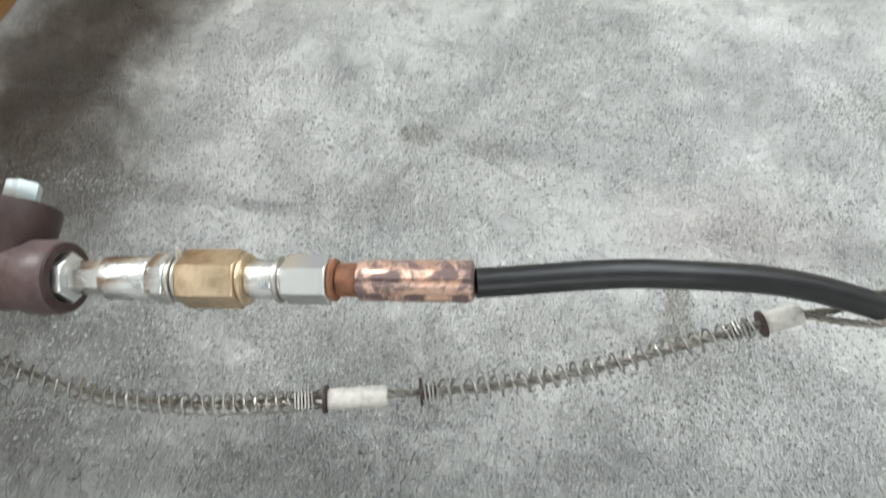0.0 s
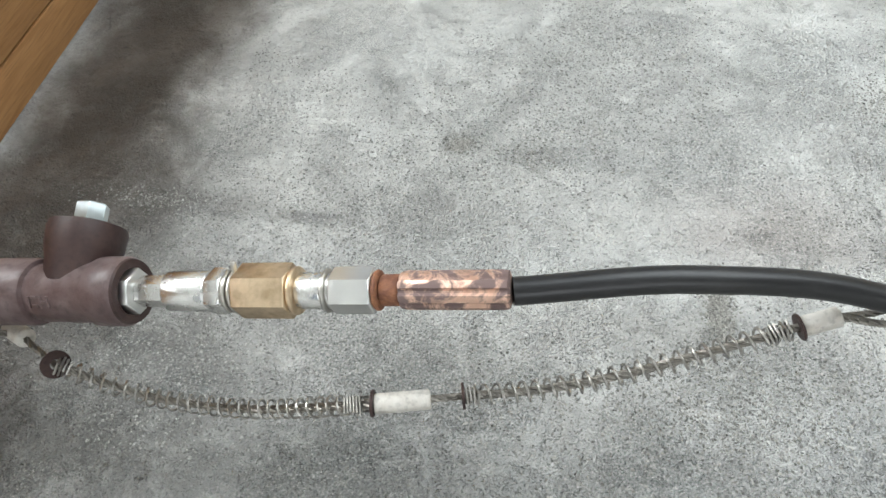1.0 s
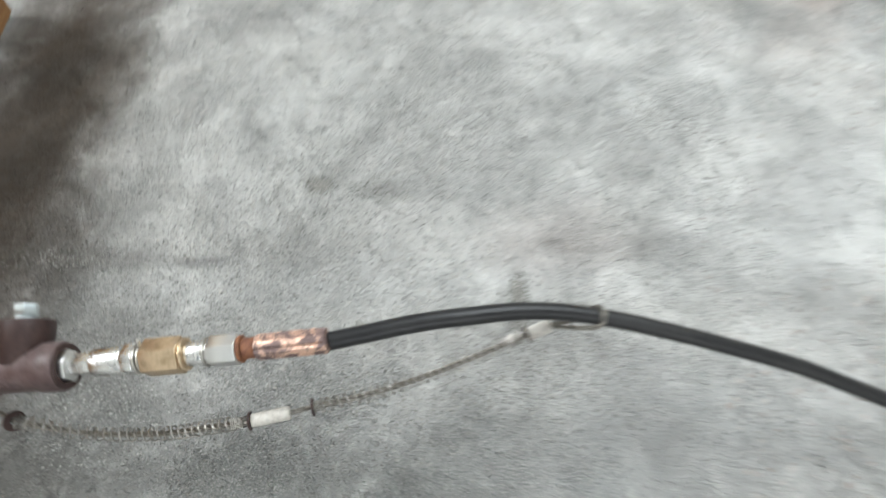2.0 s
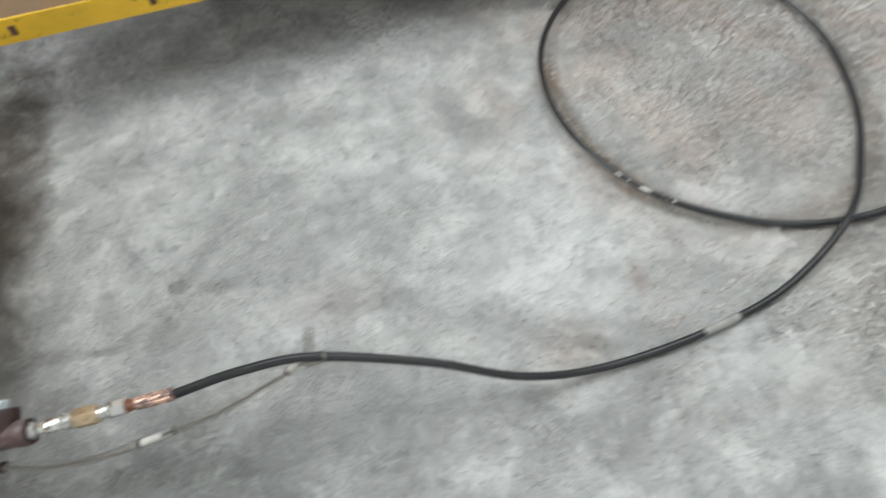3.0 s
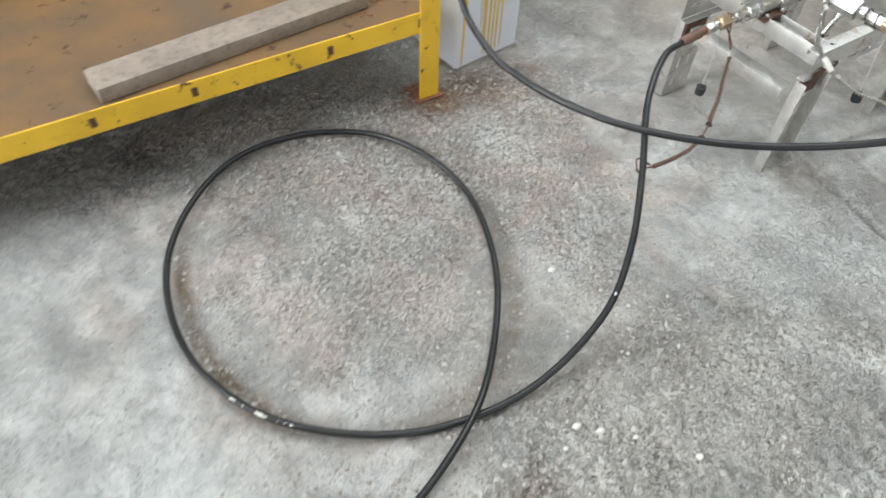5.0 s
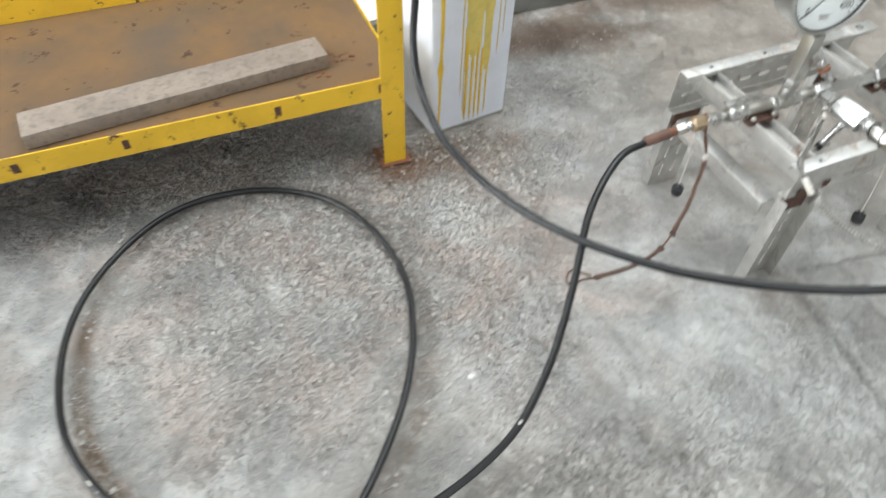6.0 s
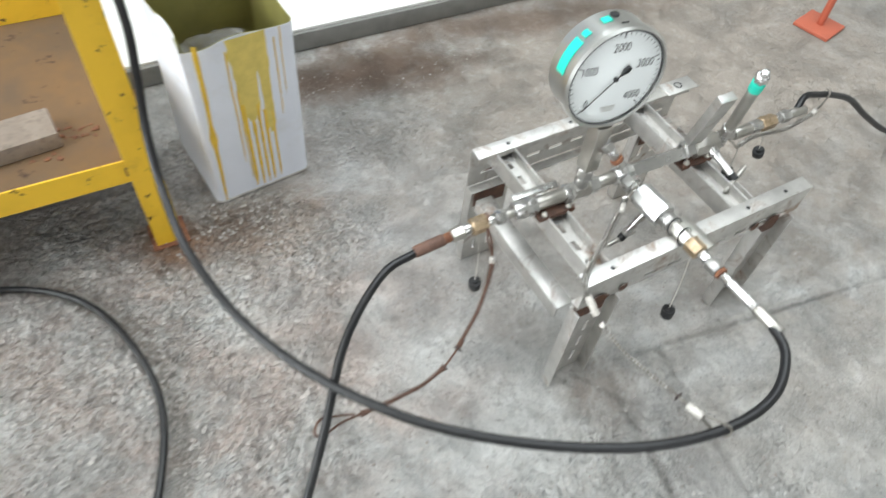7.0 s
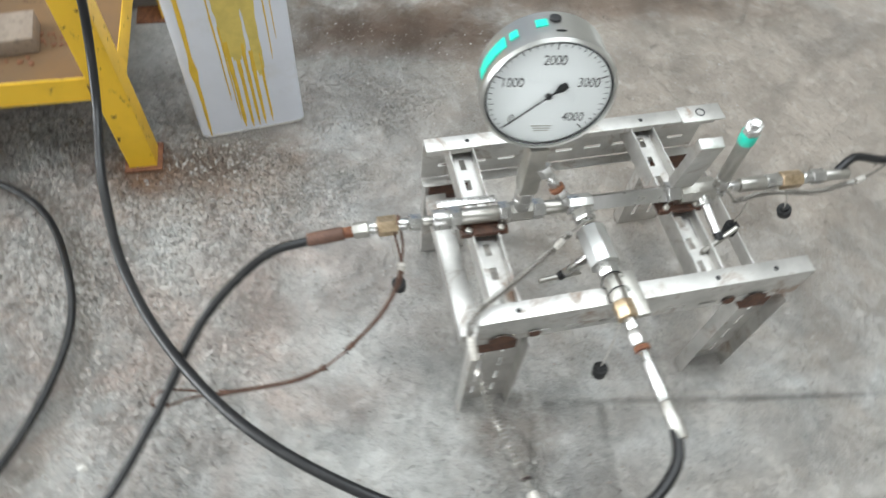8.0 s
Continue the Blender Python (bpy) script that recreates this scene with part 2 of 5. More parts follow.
def painted(name, col, chip, rough=0.45, chips=(0.61, 0.65), scale=34, dirt=0.4):
    m = Mat(name, rough)
    n, d = m.noise(scale, 6, 0.7), m.noise(7, 5, 0.6)
    c = m.mix(m.math("MULTIPLY", m.ramp(d, 0.45, 0.7), dirt), col, tuple(v * 0.6 for v in col))
    ch = m.ramp(n, *chips)
    c = m.mix(ch, c, chip)
    c = m.mix(m.math("MULTIPLY", m.ramp(m.noise(scale * 0.3, 6, 0.75, warp=0.5), 0.56, 0.70), 0.45), c, tuple(0.5 * v + 0.5 * w for v, w in zip(chip, col)))
    m.colour(c).rough(m.math("ADD", rough, m.math("MULTIPLY", ch, 0.35))).bump(m.ramp(ch, 1, 0), 0.0006, 0.8).bump(m.noise(180, 2), 0.0002, 0.4)
    return m.m


def plain(name, col, rough=0.6, vary=0.25, scale=60, bump=0.0004):
    m = Mat(name, rough)
    n = m.noise(scale, 4)
    m.colour(m.mix(m.math("MULTIPLY", m.ramp(n, 0.4, 0.65), vary), col, tuple(v * 0.5 for v in col))).bump(n, bump, 0.5)
    return m.m


def wood(name, a, b):
    m = Mat(name, 0.62)
    g = m.noise(16, 6, 0.6, stretch=(4, 0.6, 9), warp=0.6)
    h = m.noise(120, 3, 0.6, stretch=(3, 0.15, 6))
    c = m.mix(m.ramp(g, 0.35, 0.65), a, b)
    c = m.mix(m.math("MULTIPLY", m.ramp(h, 0.5, 0.7), 0.4), c, tuple(v * 0.55 for v in b))
    m.colour(c).bump(h, 0.0006, 0.5)
    return m.m


def rubber_hose():
    m = Mat("black_rubber_hose", 0.3)
    n = m.noise(22, 5, 0.7)
    dust = m.math("MULTIPLY", m.ramp(n, 0.52, 0.8), 0.08)
    m.colour(m.mix(dust, (0.012, 0.012, 0.013), (0.17, 0.165, 0.155)))
    m.rough(m.math("ADD", 0.24, m.math("MULTIPLY", n, 0.20))).bump(m.noise(400, 2), 0.0001, 0.5)
    return m.m


def shelf_rust():
    m = Mat("rusty_shelf_plate", 0.62)
    d, n = m.noise(5, 5, 0.6), m.noise(19, 6, 0.72)
    c = m.mix(m.ramp(d, 0.35, 0.65), (0.195, 0.105, 0.04), (0.125, 0.08, 0.045))
    c = m.mix(m.math("MULTIPLY", m.ramp(m.noise(3.1, 4), 0.52, 0.7), 0.7), c, (0.10, 0.078, 0.06))
    c = m.mix(m.ramp(n, 0.605, 0.645), c, (0.05, 0.025, 0.015))
    m.colour(c).bump(n, 0.0006, 0.5)
    return m.m


def glass(name, rough=0.0):
    m = Mat(name, rough)
    m.colour((1.0, 1.0, 1.0))
    m.b.inputs["Transmission Weight"].default_value = 1.0
    return m.m


CONCRETE = concrete()
STEEL = metal("stainless_steel", (0.66, 0.65, 0.635), 0.26, wear=0.35)
STEEL_CLEAN = metal("bright_steel", (0.78, 0.775, 0.76), 0.24, scale=90, wear=0.25)
STEEL_DULL = metal("dull_steel", (0.52, 0.50, 0.46), 0.38, wear=0.5, stain=(0.16, 0.085, 0.05), stain_at=(0.66, 0.8))
STRUT = metal("galvanised_strut", (0.69, 0.675, 0.65), 0.48, scale=20, wear=0.5, stain=(0.27, 0.18, 0.125), stain_at=(0.55, 0.72))
ZINC = metal("zinc_plated", (0.60, 0.66, 0.68), 0.3, wear=0.4)
WHITE_NUT = metal("satin_nickel", (0.80, 0.80, 0.79), 0.3, wear=0.2)
BRASS = metal("tarnished_brass", (0.70, 0.55, 0.38), 0.36, dark=(0.34, 0.23, 0.13), wear=0.7, scale=110)
COPPER = metal("coppery_crimp", (0.78, 0.52, 0.40), 0.36, dark=(0.42, 0.25, 0.19), scale=90, wear=0.6, stain=(0.14, 0.095, 0.088), stain_at=(0.42, 0.54))
RUST = rusty("orange_rust", (0.27, 0.115, 0.055), (0.13, 0.05, 0.03), scale=120)
RUST_DARK = rusty("dark_rust", (0.14, 0.065, 0.04), (0.07, 0.04, 0.03), scale=70)
CAST = rusty("brown_primed_casting", (0.085, 0.052, 0.050), (0.15, 0.112, 0.11), 0.38, 38, 0.0009)
CAST_DARK = rusty("dark_brown_primer", (0.030, 0.014, 0.013), (0.05, 0.026, 0.022), 0.5, 60, 0.0005)
RUBBER = rubber_hose()
CAP = plain("black_rubber_cap", (0.02, 0.02, 0.021), 0.6)
CABLE = metal("steel_wire_rope", (0.30, 0.28, 0.25), 0.42, scale=200, wear=0.7)
CABLE_RUST = rusty("rusted_wire_rope", (0.17, 0.09, 0.06), (0.11, 0.06, 0.045), 0.6, 200, 0.0004)
SPRING = metal("spring_wire", (0.46, 0.44, 0.41), 0.30, scale=150, wear=0.5)
SLEEVE = rusty("pale_pressed_sleeve", (0.60, 0.575, 0.53), (0.50, 0.46, 0.41), 0.45, 60, 0.0003)
YELLOW = painted("yellow_paint_chipped", (0.82, 0.50, 0.035), (0.10, 0.05, 0.025))
SHELF = shelf_rust()
PLANK_GREY = rusty("grey_brown_bar", (0.30, 0.245, 0.20), (0.235, 0.19, 0.155), 0.8, 14, 0.0008)
WOOD = wood("orange_brown_timber", (0.36, 0.19, 0.075), (0.26, 0.125, 0.045))
TIN = painted("white_lithographed_tin", (0.70, 0.72, 0.78), (0.45, 0.40, 0.28), 0.38, (0.74, 0.80), 14, 0.15)
TIN_IN = plain("olive_tin_inside", (0.22, 0.20, 0.06), 0.5, 0.4, 12)
DRIP = plain("yellow_paint_drip", (0.72, 0.47, 0.05), 0.35, 0.25, 40)
DRIP_PALE = plain("thin_yellow_smear", (0.68, 0.53, 0.14), 0.4, 0.3, 40)
DIAL = plain("dial_white", (0.77, 0.80, 0.785), 0.5, 0.05)
INK = plain("black_ink", (0.015, 0.015, 0.016), 0.5, 0.1)
TEAL = plain("teal_tape", (0.02, 0.62, 0.46), 0.4, 0.1)
GLASS = glass("clear_glass")
BAG = glass("clear_film", 0.12)
BAG.node_tree.nodes["Principled BSDF"].inputs["Transmission Weight"].default_value = 0.0
BAG.node_tree.nodes["Principled BSDF"].inputs["Alpha"].default_value = 0.09
RED = painted("orange_red_paint", (0.50, 0.13, 0.075), (0.12, 0.06, 0.04), 0.5, (0.68, 0.75))
TILE = plain("white_glazed_tile", (0.82, 0.81, 0.78), 0.25, 0.06, 5)
LEDGE = plain("grey_painted_ledge", (0.22, 0.215, 0.20), 0.6, 0.35, 20)
WALL = plain("hall_plaster", (0.55, 0.54, 0.51), 0.9, 0.3, 3, 0.002)
ROOF = plain("hall_roof", (0.62, 0.62, 0.60), 0.7, 0.3, 2)
PLASTER = plain("white_plaster_crumb", (0.62, 0.60, 0.56), 0.8, 0.2, 300)
TAPE = plain("dusty_clear_tape", (0.27, 0.26, 0.24), 0.45, 0.6, 60)


# ---- helpers for shapes ----
V = Vector
TURN = 7.7
UX = V((math.cos(radians(TURN)), math.sin(radians(TURN)), 0))
UY = V((-UX.y, UX.x, 0))


def finish(name, bm, material, smooth=35):
    bmesh.ops.recalc_face_normals(bm, faces=bm.faces)
    me = bpy.data.meshes.new(name)
    bm.to_mesh(me)
    bm.free()
    for m in material if isinstance(material, (list, tuple)) else [material]:
        me.materials.append(m)
    if smooth:
        me.shade_smooth()
        me.set_sharp_from_angle(angle=radians(smooth))
    return me


def thing(name, at, label, category, group="", rz=0.0):
    ob = new(name)
    ob.matrix_world = pose(*at, 0, 0, rz)
    ob.empty_display_size = 0.05
    return tagged(ob, label, category, group)


def part(name, bm, material, parent, label="", local=False, smooth=35):
    """One mesh under a thing (built in world metres unless local) or under a part (in that part's own metres)."""
    ob = new(name, finish(name, bm, material, smooth))
    ob.parent = parent
    if not local and parent.data is None:
        ob.matrix_parent_inverse = parent.matrix_world.inverted()
    return tagged(ob, label)


def single(name, bm, material, label, category="", group="", kind="", smooth=35):
    return tagged(new(name, finish(name, bm, material, smooth)), label, category, group, kind)


def box(bm, lo, hi, bevel=0.0, m=None):
    """An upright block from corner to corner, its edges rounded."""
    c, s = [(a + b) / 2 for a, b in zip(lo, hi)], [b - a for a, b in zip(lo, hi)]
    made = bmesh.ops.create_cube(bm, size=1, matrix=Matrix.LocRotScale(c, None, s))["verts"]
    if bevel:
        edges = list({e for v in made for e in v.link_edges})
        res = bmesh.ops.bevel(bm, geom=edges, offset=bevel, segments=2, affect="EDGES", profile=0.6)
        made = list({v for f in res["faces"] for v in f.verts} | {v for v in made if v.is_valid})
    if m is not None:
        bmesh.ops.transform(bm, matrix=m, verts=made)
    return made


def basis(d):
    d = d.normalized()
    side = d.cross(V((0, 0, 1)))
    if side.length < 1e-3:
        side = V((1, 0, 0))
    side.normalize()
    return side, side.cross(d)


def lathe(bm, at, d, profile, n=24, twist=0.0, caps=True):
    """Turns (distance along d, radius) pairs about the axis; with six sides it is a hexagon bar."""
    at, d = V(at), V(d).normalized()
    a, b = basis(d)
    rings = []
    for s, r in profile:
        rings.append([bm.verts.new(at + d * s + (a * math.cos(2 * math.pi * k / n + twist) + b * math.sin(2 * math.pi * k / n + twist)) * r) for k in range(n)])
    for r0, r1 in zip(rings, rings[1:]):
        for k in range(n):
            bm.faces.new((r0[k], r0[(k + 1) % n], r1[(k + 1) % n], r1[k]))
    if caps:
        bm.faces.new(rings[0])
        bm.faces.new(list(reversed(rings[-1])))
    return rings


def bar(s, e, r, b=0.0012):
    """The profile of a turned piece with rounded rims."""
    b = min(b, (e - s) / 3, r / 2)
    return [(s, r - b), (s + b * 0.4, r - b * 0.3), (s + b, r), (e - b, r), (e - b * 0.4, r - b * 0.3), (e, r - b)]


def glide(pts, step):
    """A smooth line through the points, sampled about every step metres."""
    p = [V(q) for q in pts]
    p = [p[0] * 2 - p[1]] + p + [p[-1] * 2 - p[-2]]
    out = []
    for a, b, c, d in zip(p, p[1:], p[2:], p[3:]):
        n = max(2, int((c - b).length / step))
        for i in range(n):
            t = i / n
            out.append(0.5 * (2 * b + (c - a) * t + (2 * a - 5 * b + 4 * c - d) * t * t + (3 * b - a - 3 * c + d) * t ** 3))
    out.append(p[-2].copy())
    return out


def frames(line):
    tang = [(line[min(i + 1, len(line) - 1)] - line[max(i - 1, 0)]).normalized() for i in range(len(line))]
    a, _ = basis(tang[0])
    out = []
    for t in tang:
        a = (a - t * a.dot(t)).normalized()
        out.append((a, t.cross(a)))
    return out


def tube(bm, line, r, n=12):
    fr = frames(line)
    rings = []
    for i, (q, (a, b)) in enumerate(zip(line, fr)):
        rr = r(i / (len(line) - 1)) if callable(r) else r
        rings.append([bm.verts.new(q + (a * math.cos(2 * math.pi * k / n) + b * math.sin(2 * math.pi * k / n)) * rr) for k in range(n)])
    for r0, r1 in zip(rings, rings[1:]):
        for k in range(n):
            bm.faces.new((r0[k], r0[(k + 1) % n], r1[(k + 1) % n], r1[k]))
    bm.faces.new(rings[0])
    bm.faces.new(list(reversed(rings[-1])))


def length_of(line):
    return sum((b - a).length for a, b in zip(line, line[1:]))


def coil(bm, line, radius, pitch, wire, tight=0.0, n=5):
    """A spring wound round the line; its last turns lie close together over the length tight at the far end."""
    fr = frames(line)
    total = length_of(line)
    pts, ang, run = [], 0.0, 0.0
    for i in range(len(line) - 1):
        seg = (line[i + 1] - line[i]).length
        k = max(2, int(seg / pitch * 14))
        for j in range(k):
            t = j / k
            p = pitch if total - run > tight and run > tight * 0.6 else pitch * 0.3
            ang += 2 * math.pi * seg / k / p
            run += seg / k
            a = fr[i][0].lerp(fr[i + 1][0], t)
            b = fr[i][1].lerp(fr[i + 1][1], t)
            pts.append(line[i].lerp(line[i + 1], t) + (a * math.cos(ang) + b * math.sin(ang)) * radius)
    tube(bm, pts, wire, n)


def ring(bm, at, d, big, small, n=28, m=8):
    at, d = V(at), V(d).normalized()
    a, b = basis(d)
    rows = []
    for i in range(n):
        t = 2 * math.pi * i / n
        o = a * math.cos(t) + b * math.sin(t)
        rows.append([bm.verts.new(at + o * (big + small * math.cos(2 * math.pi * j / m)) + d * small * math.sin(2 * math.pi * j / m)) for j in range(m)])
    for i in range(n):
        for j in range(m):
            bm.faces.new((rows[i][j], rows[(i + 1) % n][j], rows[(i + 1) % n][(j + 1) % m], rows[i][(j + 1) % m]))


def rope(bm, line, r, strands=6):
    """A wire rope as one body, lobed by its strands and twisted along its run."""
    fr = frames(line)
    n, run, rings = strands * 4, 0.0, []
    for i, q in enumerate(line):
        if i:
            run += (q - line[i - 1]).length
        tw = run / (r * 2.6)
        row = []
        for k in range(n):
            t = 2 * math.pi * k / n
            rr = r * (0.86 + 0.16 * math.cos(strands * t))
            row.append(bm.verts.new(q + (fr[i][0] * math.cos(t + tw) + fr[i][1] * math.sin(t + tw)) * rr))
        rings.append(row)
    for r0, r1 in zip(rings, rings[1:]):
        for k in range(n):
            bm.faces.new((r0[k], r0[(k + 1) % n], r1[(k + 1) % n], r1[k]))
    bm.faces.new(rings[0])
    bm.faces.new(list(reversed(rings[-1])))


def chain(parent, at, d, pieces):
    """Turned pieces in a row along an axis: (name, from, to, radius, sides, material, label)."""
    made = []
    for name, s, e, r, n, mat, label in pieces:
        bm = bmesh.new()
        lathe(bm, at, d, bar(s, e, r * (1.08 if n == 6 else 1.0)), n, 0.35 if n == 6 else 0.0)
        made.append(part(name, bm, mat, parent, label))
    return made


def slotted(bm, m, length, height, rows, slot=0.03, gap=0.022, high=0.008, thick=0.0022, lead=0.03):
    """A sheet in the local xz plane, with rows of long slots cut through it."""
    xs = [0.0]
    x = lead
    cut = []
    while x + slot < length - lead * 0.6:
        cut.append((len(xs), x, x + slot))
        xs += [x, x + slot]
        x += slot + gap
    xs.append(length)
    slots = {i for i, _, _ in cut}
    zs, holes = [0.0], set()
    for z in rows:
        holes.add(len(zs))
        zs += [z - high / 2, z + high / 2]
    zs.append(height)
    grid = [[bm.verts.new((x, 0, z)) for z in zs] for x in xs]
    made = [v for col in grid for v in col]
    faces = []
    for i in range(len(xs) - 1):
        for j in range(len(zs) - 1):
            if i in slots and j in holes:
                continue
            faces.append(bm.faces.new((grid[i][j], grid[i + 1][j], grid[i + 1][j + 1], grid[i][j + 1])))
    for f in faces:
        f.normal_update()
    res = bmesh.ops.solidify(bm, geom=faces, thickness=thick)
    made = list({v for f in bm.faces for v in f.verts if v in made} | {v for v in res["geom"] if isinstance(v, bmesh.types.BMVert)} | set(made))
    bmesh.ops.transform(bm, matrix=m, verts=made)


def letters(text, size, m, parent, material, name="numeral"):
    """Flat lettering with a little thickness, centred on m."""
    cu = bpy.data.curves.new(name, "FONT")
    cu.body, cu.size, cu.extrude, cu.align_x, cu.align_y = text, size, 0.0002, "CENTER", "CENTER"
    tmp = new(name, cu)
    me = bpy.data.meshes.new_from_object(tmp.evaluated_get(bpy.context.evaluated_depsgraph_get()))
    bpy.data.objects.remove(tmp)
    me.transform(m @ Matrix.Diagonal((0.72, 1, 1, 1)))
    me.materials.clear()
    me.materials.append(material)
    ob = new(name, me)
    ob.parent = parent
    return ob


# ---- the floor: one uneven sheet ----
def spaced(lo, hi, step, far_lo, far_hi):
    mid = list(np.arange(lo, hi, step)) + [hi]
    low = [lo - (lo - far_lo) * (k / 8) ** 2 for k in range(8, 0, -1)]
    high = [hi + (far_hi - hi) * (k / 8) ** 2 for k in range(1, 9)]
    return low + mid + high


def line_depth(x, y, a, b, width):
    ax, ay = b[0] - a[0], b[1] - a[1]
    t = max(0.0, min(1.0, ((x - a[0]) * ax + (y - a[1]) * ay) / (ax * ax + ay * ay)))
    d = math.hypot(x - a[0] - ax * t, y - a[1] - ay * t)
    return max(0.0, 1 - d / width)


JOINTS = (((2.60, 0.93), (2.655, 0.86)), ((2.655, 0.86), (2.66, 0.66)), ((2.66, 0.66), (2.665, 0.3)),
          ((2.80, 0.925), (3.7, 0.965)), ((2.80, 0.925), (2.80, 0.5)), ((2.70, 0.93), (3.7, 1.055)))


# where the slab has lost its skin: x, y, half width, half depth, how deeply
ROUGH = ((1.74, 1.41, 0.52, 0.30, 1.0), (1.30, 1.62, 0.75, 0.20, 0.9), (2.05, 0.33, 0.55, 0.30, 0.9), (1.72, 0.42, 0.26, 0.18, 1.0),
         (1.52, 1.12, 0.32, 0.38, 0.75), (1.99, 1.05, 0.20, 0.30, 0.8), (2.2, 1.72, 0.35, 0.12, 0.5), (2.5, 0.55, 0.4, 0.25, 0.5), (0.5, 0.45, 0.3, 0.08, 0.15))


def wear_at(x, y):
    p = V((x, y, 0))
    best, edge = 0.06, 0.55 * noise.noise(p * 4) + 0.35 * noise.noise(p * 11)
    for cx, cy, rx, ry, w in ROUGH:
        d = math.hypot((x - cx) / rx, (y - cy) / ry) + edge
        best = max(best, w * max(0.0, min(1.0, (1.2 - d) * 2.2)))
    return best


def floor_height(x, y, w=None):
    p = V((x, y, 0))
    w = wear_at(x, y) if w is None else w
    h = 0.0020 * noise.noise(p * 9) + (0.35 + w) * (0.0014 * noise.noise(p * 34) + 0.0009 * noise.noise(p * 66))
    if w > 0.08:
        q = p + V((0.012 * noise.noise(p * 30), 0.012 * noise.noise(p * 30 + V((7, 3, 0))), 0))
        h += w * (0.0150 * abs(noise.noise(q * 38)) + 0.0095 * abs(noise.noise(q * 74)) - 0.0045)
    if x > 2.55:
        for a, b in JOINTS:
            h -= 0.006 * line_depth(x, y, a, b, 0.015)
    return h - 0.002


xs, ys = spaced(-0.45, 3.45, 0.005, -6.0, 8.0), spaced(0.12, 2.3, 0.005, -4.5, 6.0)
wears = [wear_at(x, y) for x in xs for y in ys]
verts = [(x, y, floor_height(x, y, w)) for (x, y), w in zip(((x, y) for x in xs for y in ys), wears)]
ny = len(ys)
faces = [(i * ny + j, (i + 1) * ny + j, (i + 1) * ny + j + 1, i * ny + j + 1) for i in range(len(xs) - 1) for j in range(ny - 1)]
me = bpy.data.meshes.new("floor")
me.from_pydata(verts, [], faces)
me.attributes.new("wear", "FLOAT", "POINT").data.foreach_set("value", wears)
me.materials.append(CONCRETE)
me.shade_smooth()
tagged(new("floor", me), "rough grey concrete workshop floor with stains and grit", "floor", kind="structure")

# ---- the hall round it ----
def wall(name, lo, hi, mat, label):
    bm = bmesh.new()
    box(bm, lo, hi)
    return single(name, bm, mat, label, "wall" if "wall" in name else "ceiling", kind="structure", smooth=0)


wall("wall_north_pier", (-6, 5.8, 0), (-2.5, 6.0, 4.6), WALL, "plain wall beside the back gate")
wall("wall_north_pier", (3.7, 5.8, 0), (8, 6.0, 4.6), WALL, "plain wall beside the back gate")
wall("wall_north_lintel", (-2.5, 5.8, 3.9), (3.7, 6.0, 4.6), WALL, "plain wall above the back gate")
wall("wall_west_pier", (-6.2, -4.7, 0), (-6.0, -2.0, 4.6), WALL, "plain plastered wall beside the side gate")
wall("wall_west_pier", (-6.2, 2.6, 0), (-6.0, 6.0, 4.6), WALL, "plain plastered wall beside the side gate")
wall("wall_west_lintel", (-6.2, -2.0, 3.7), (-6.0, 2.6, 4.6), WALL, "plain plastered wall above the side gate")
wall("wall_south_pier", (-6, -4.7, 0), (-1.2, -4.5, 4.6), WALL, "plain wall beside the open gate")
wall("wall_south_pier", (4.0, -4.7, 0), (8, -4.5, 4.6), WALL, "plain wall beside the open gate")
wall("wall_south_lintel", (-1.2, -4.7, 3.2), (4.0, -4.5, 4.6), WALL, "plain wall above the open gate")
wall("wall_east", (8.0, -4.7, 0), (8.2, 6.0, 4.6), WALL, "plain plastered side wall of the workshop")
for lo, hi in (((-6.2, -4.7, 4.6), (-3.8, 6.0, 4.75)), ((-3.8, -4.7, 4.6), (-1.8, 0.2, 4.75)), ((-3.8, 2.4, 4.6), (-1.8, 6.0, 4.75)), ((-1.8, -4.7, 4.6), (0.8, 6.0, 4.75)),
               ((0.8, -4.7, 4.6), (5.0, 0.2, 4.75)), ((0.8, 3.4, 4.6), (5.0, 6.0, 4.75)), ((5.0, -4.7, 4.6), (8.2, 6.0, 4.75))):
    wall("ceiling", lo, hi, ROOF, "plain pale workshop roof round the skylights")

# ---- white tiled platform with a grey front ----
at0 = V((2.246, 2.114, 0))
platform = thing("tiled_platform", at0, "low platform with white glazed tiles and a dull grey front edge", "platform", rz=TURN)
bm = bmesh.new()
box(bm, (-2.6, 0, 0), (3.4, 1.9, 0.058), 0.004)
part("platform_base", bm, LEDGE, platform, "dull grey painted edge", True)
tile_mesh = None
for i in range(10):
    for j in range(3):
        if tile_mesh is None:
            bm = bmesh.new()
            box(bm, (0, 0, 0), (0.594, 0.594, 0.008), 0.0015)
            tile_mesh = finish("tile", bm, TILE)
        t = new("tile", tile_mesh)
        t.parent = platform
        t.location = (-2.6 + i * 0.6 + 0.2, 0.012 + j * 0.6, 0.058)

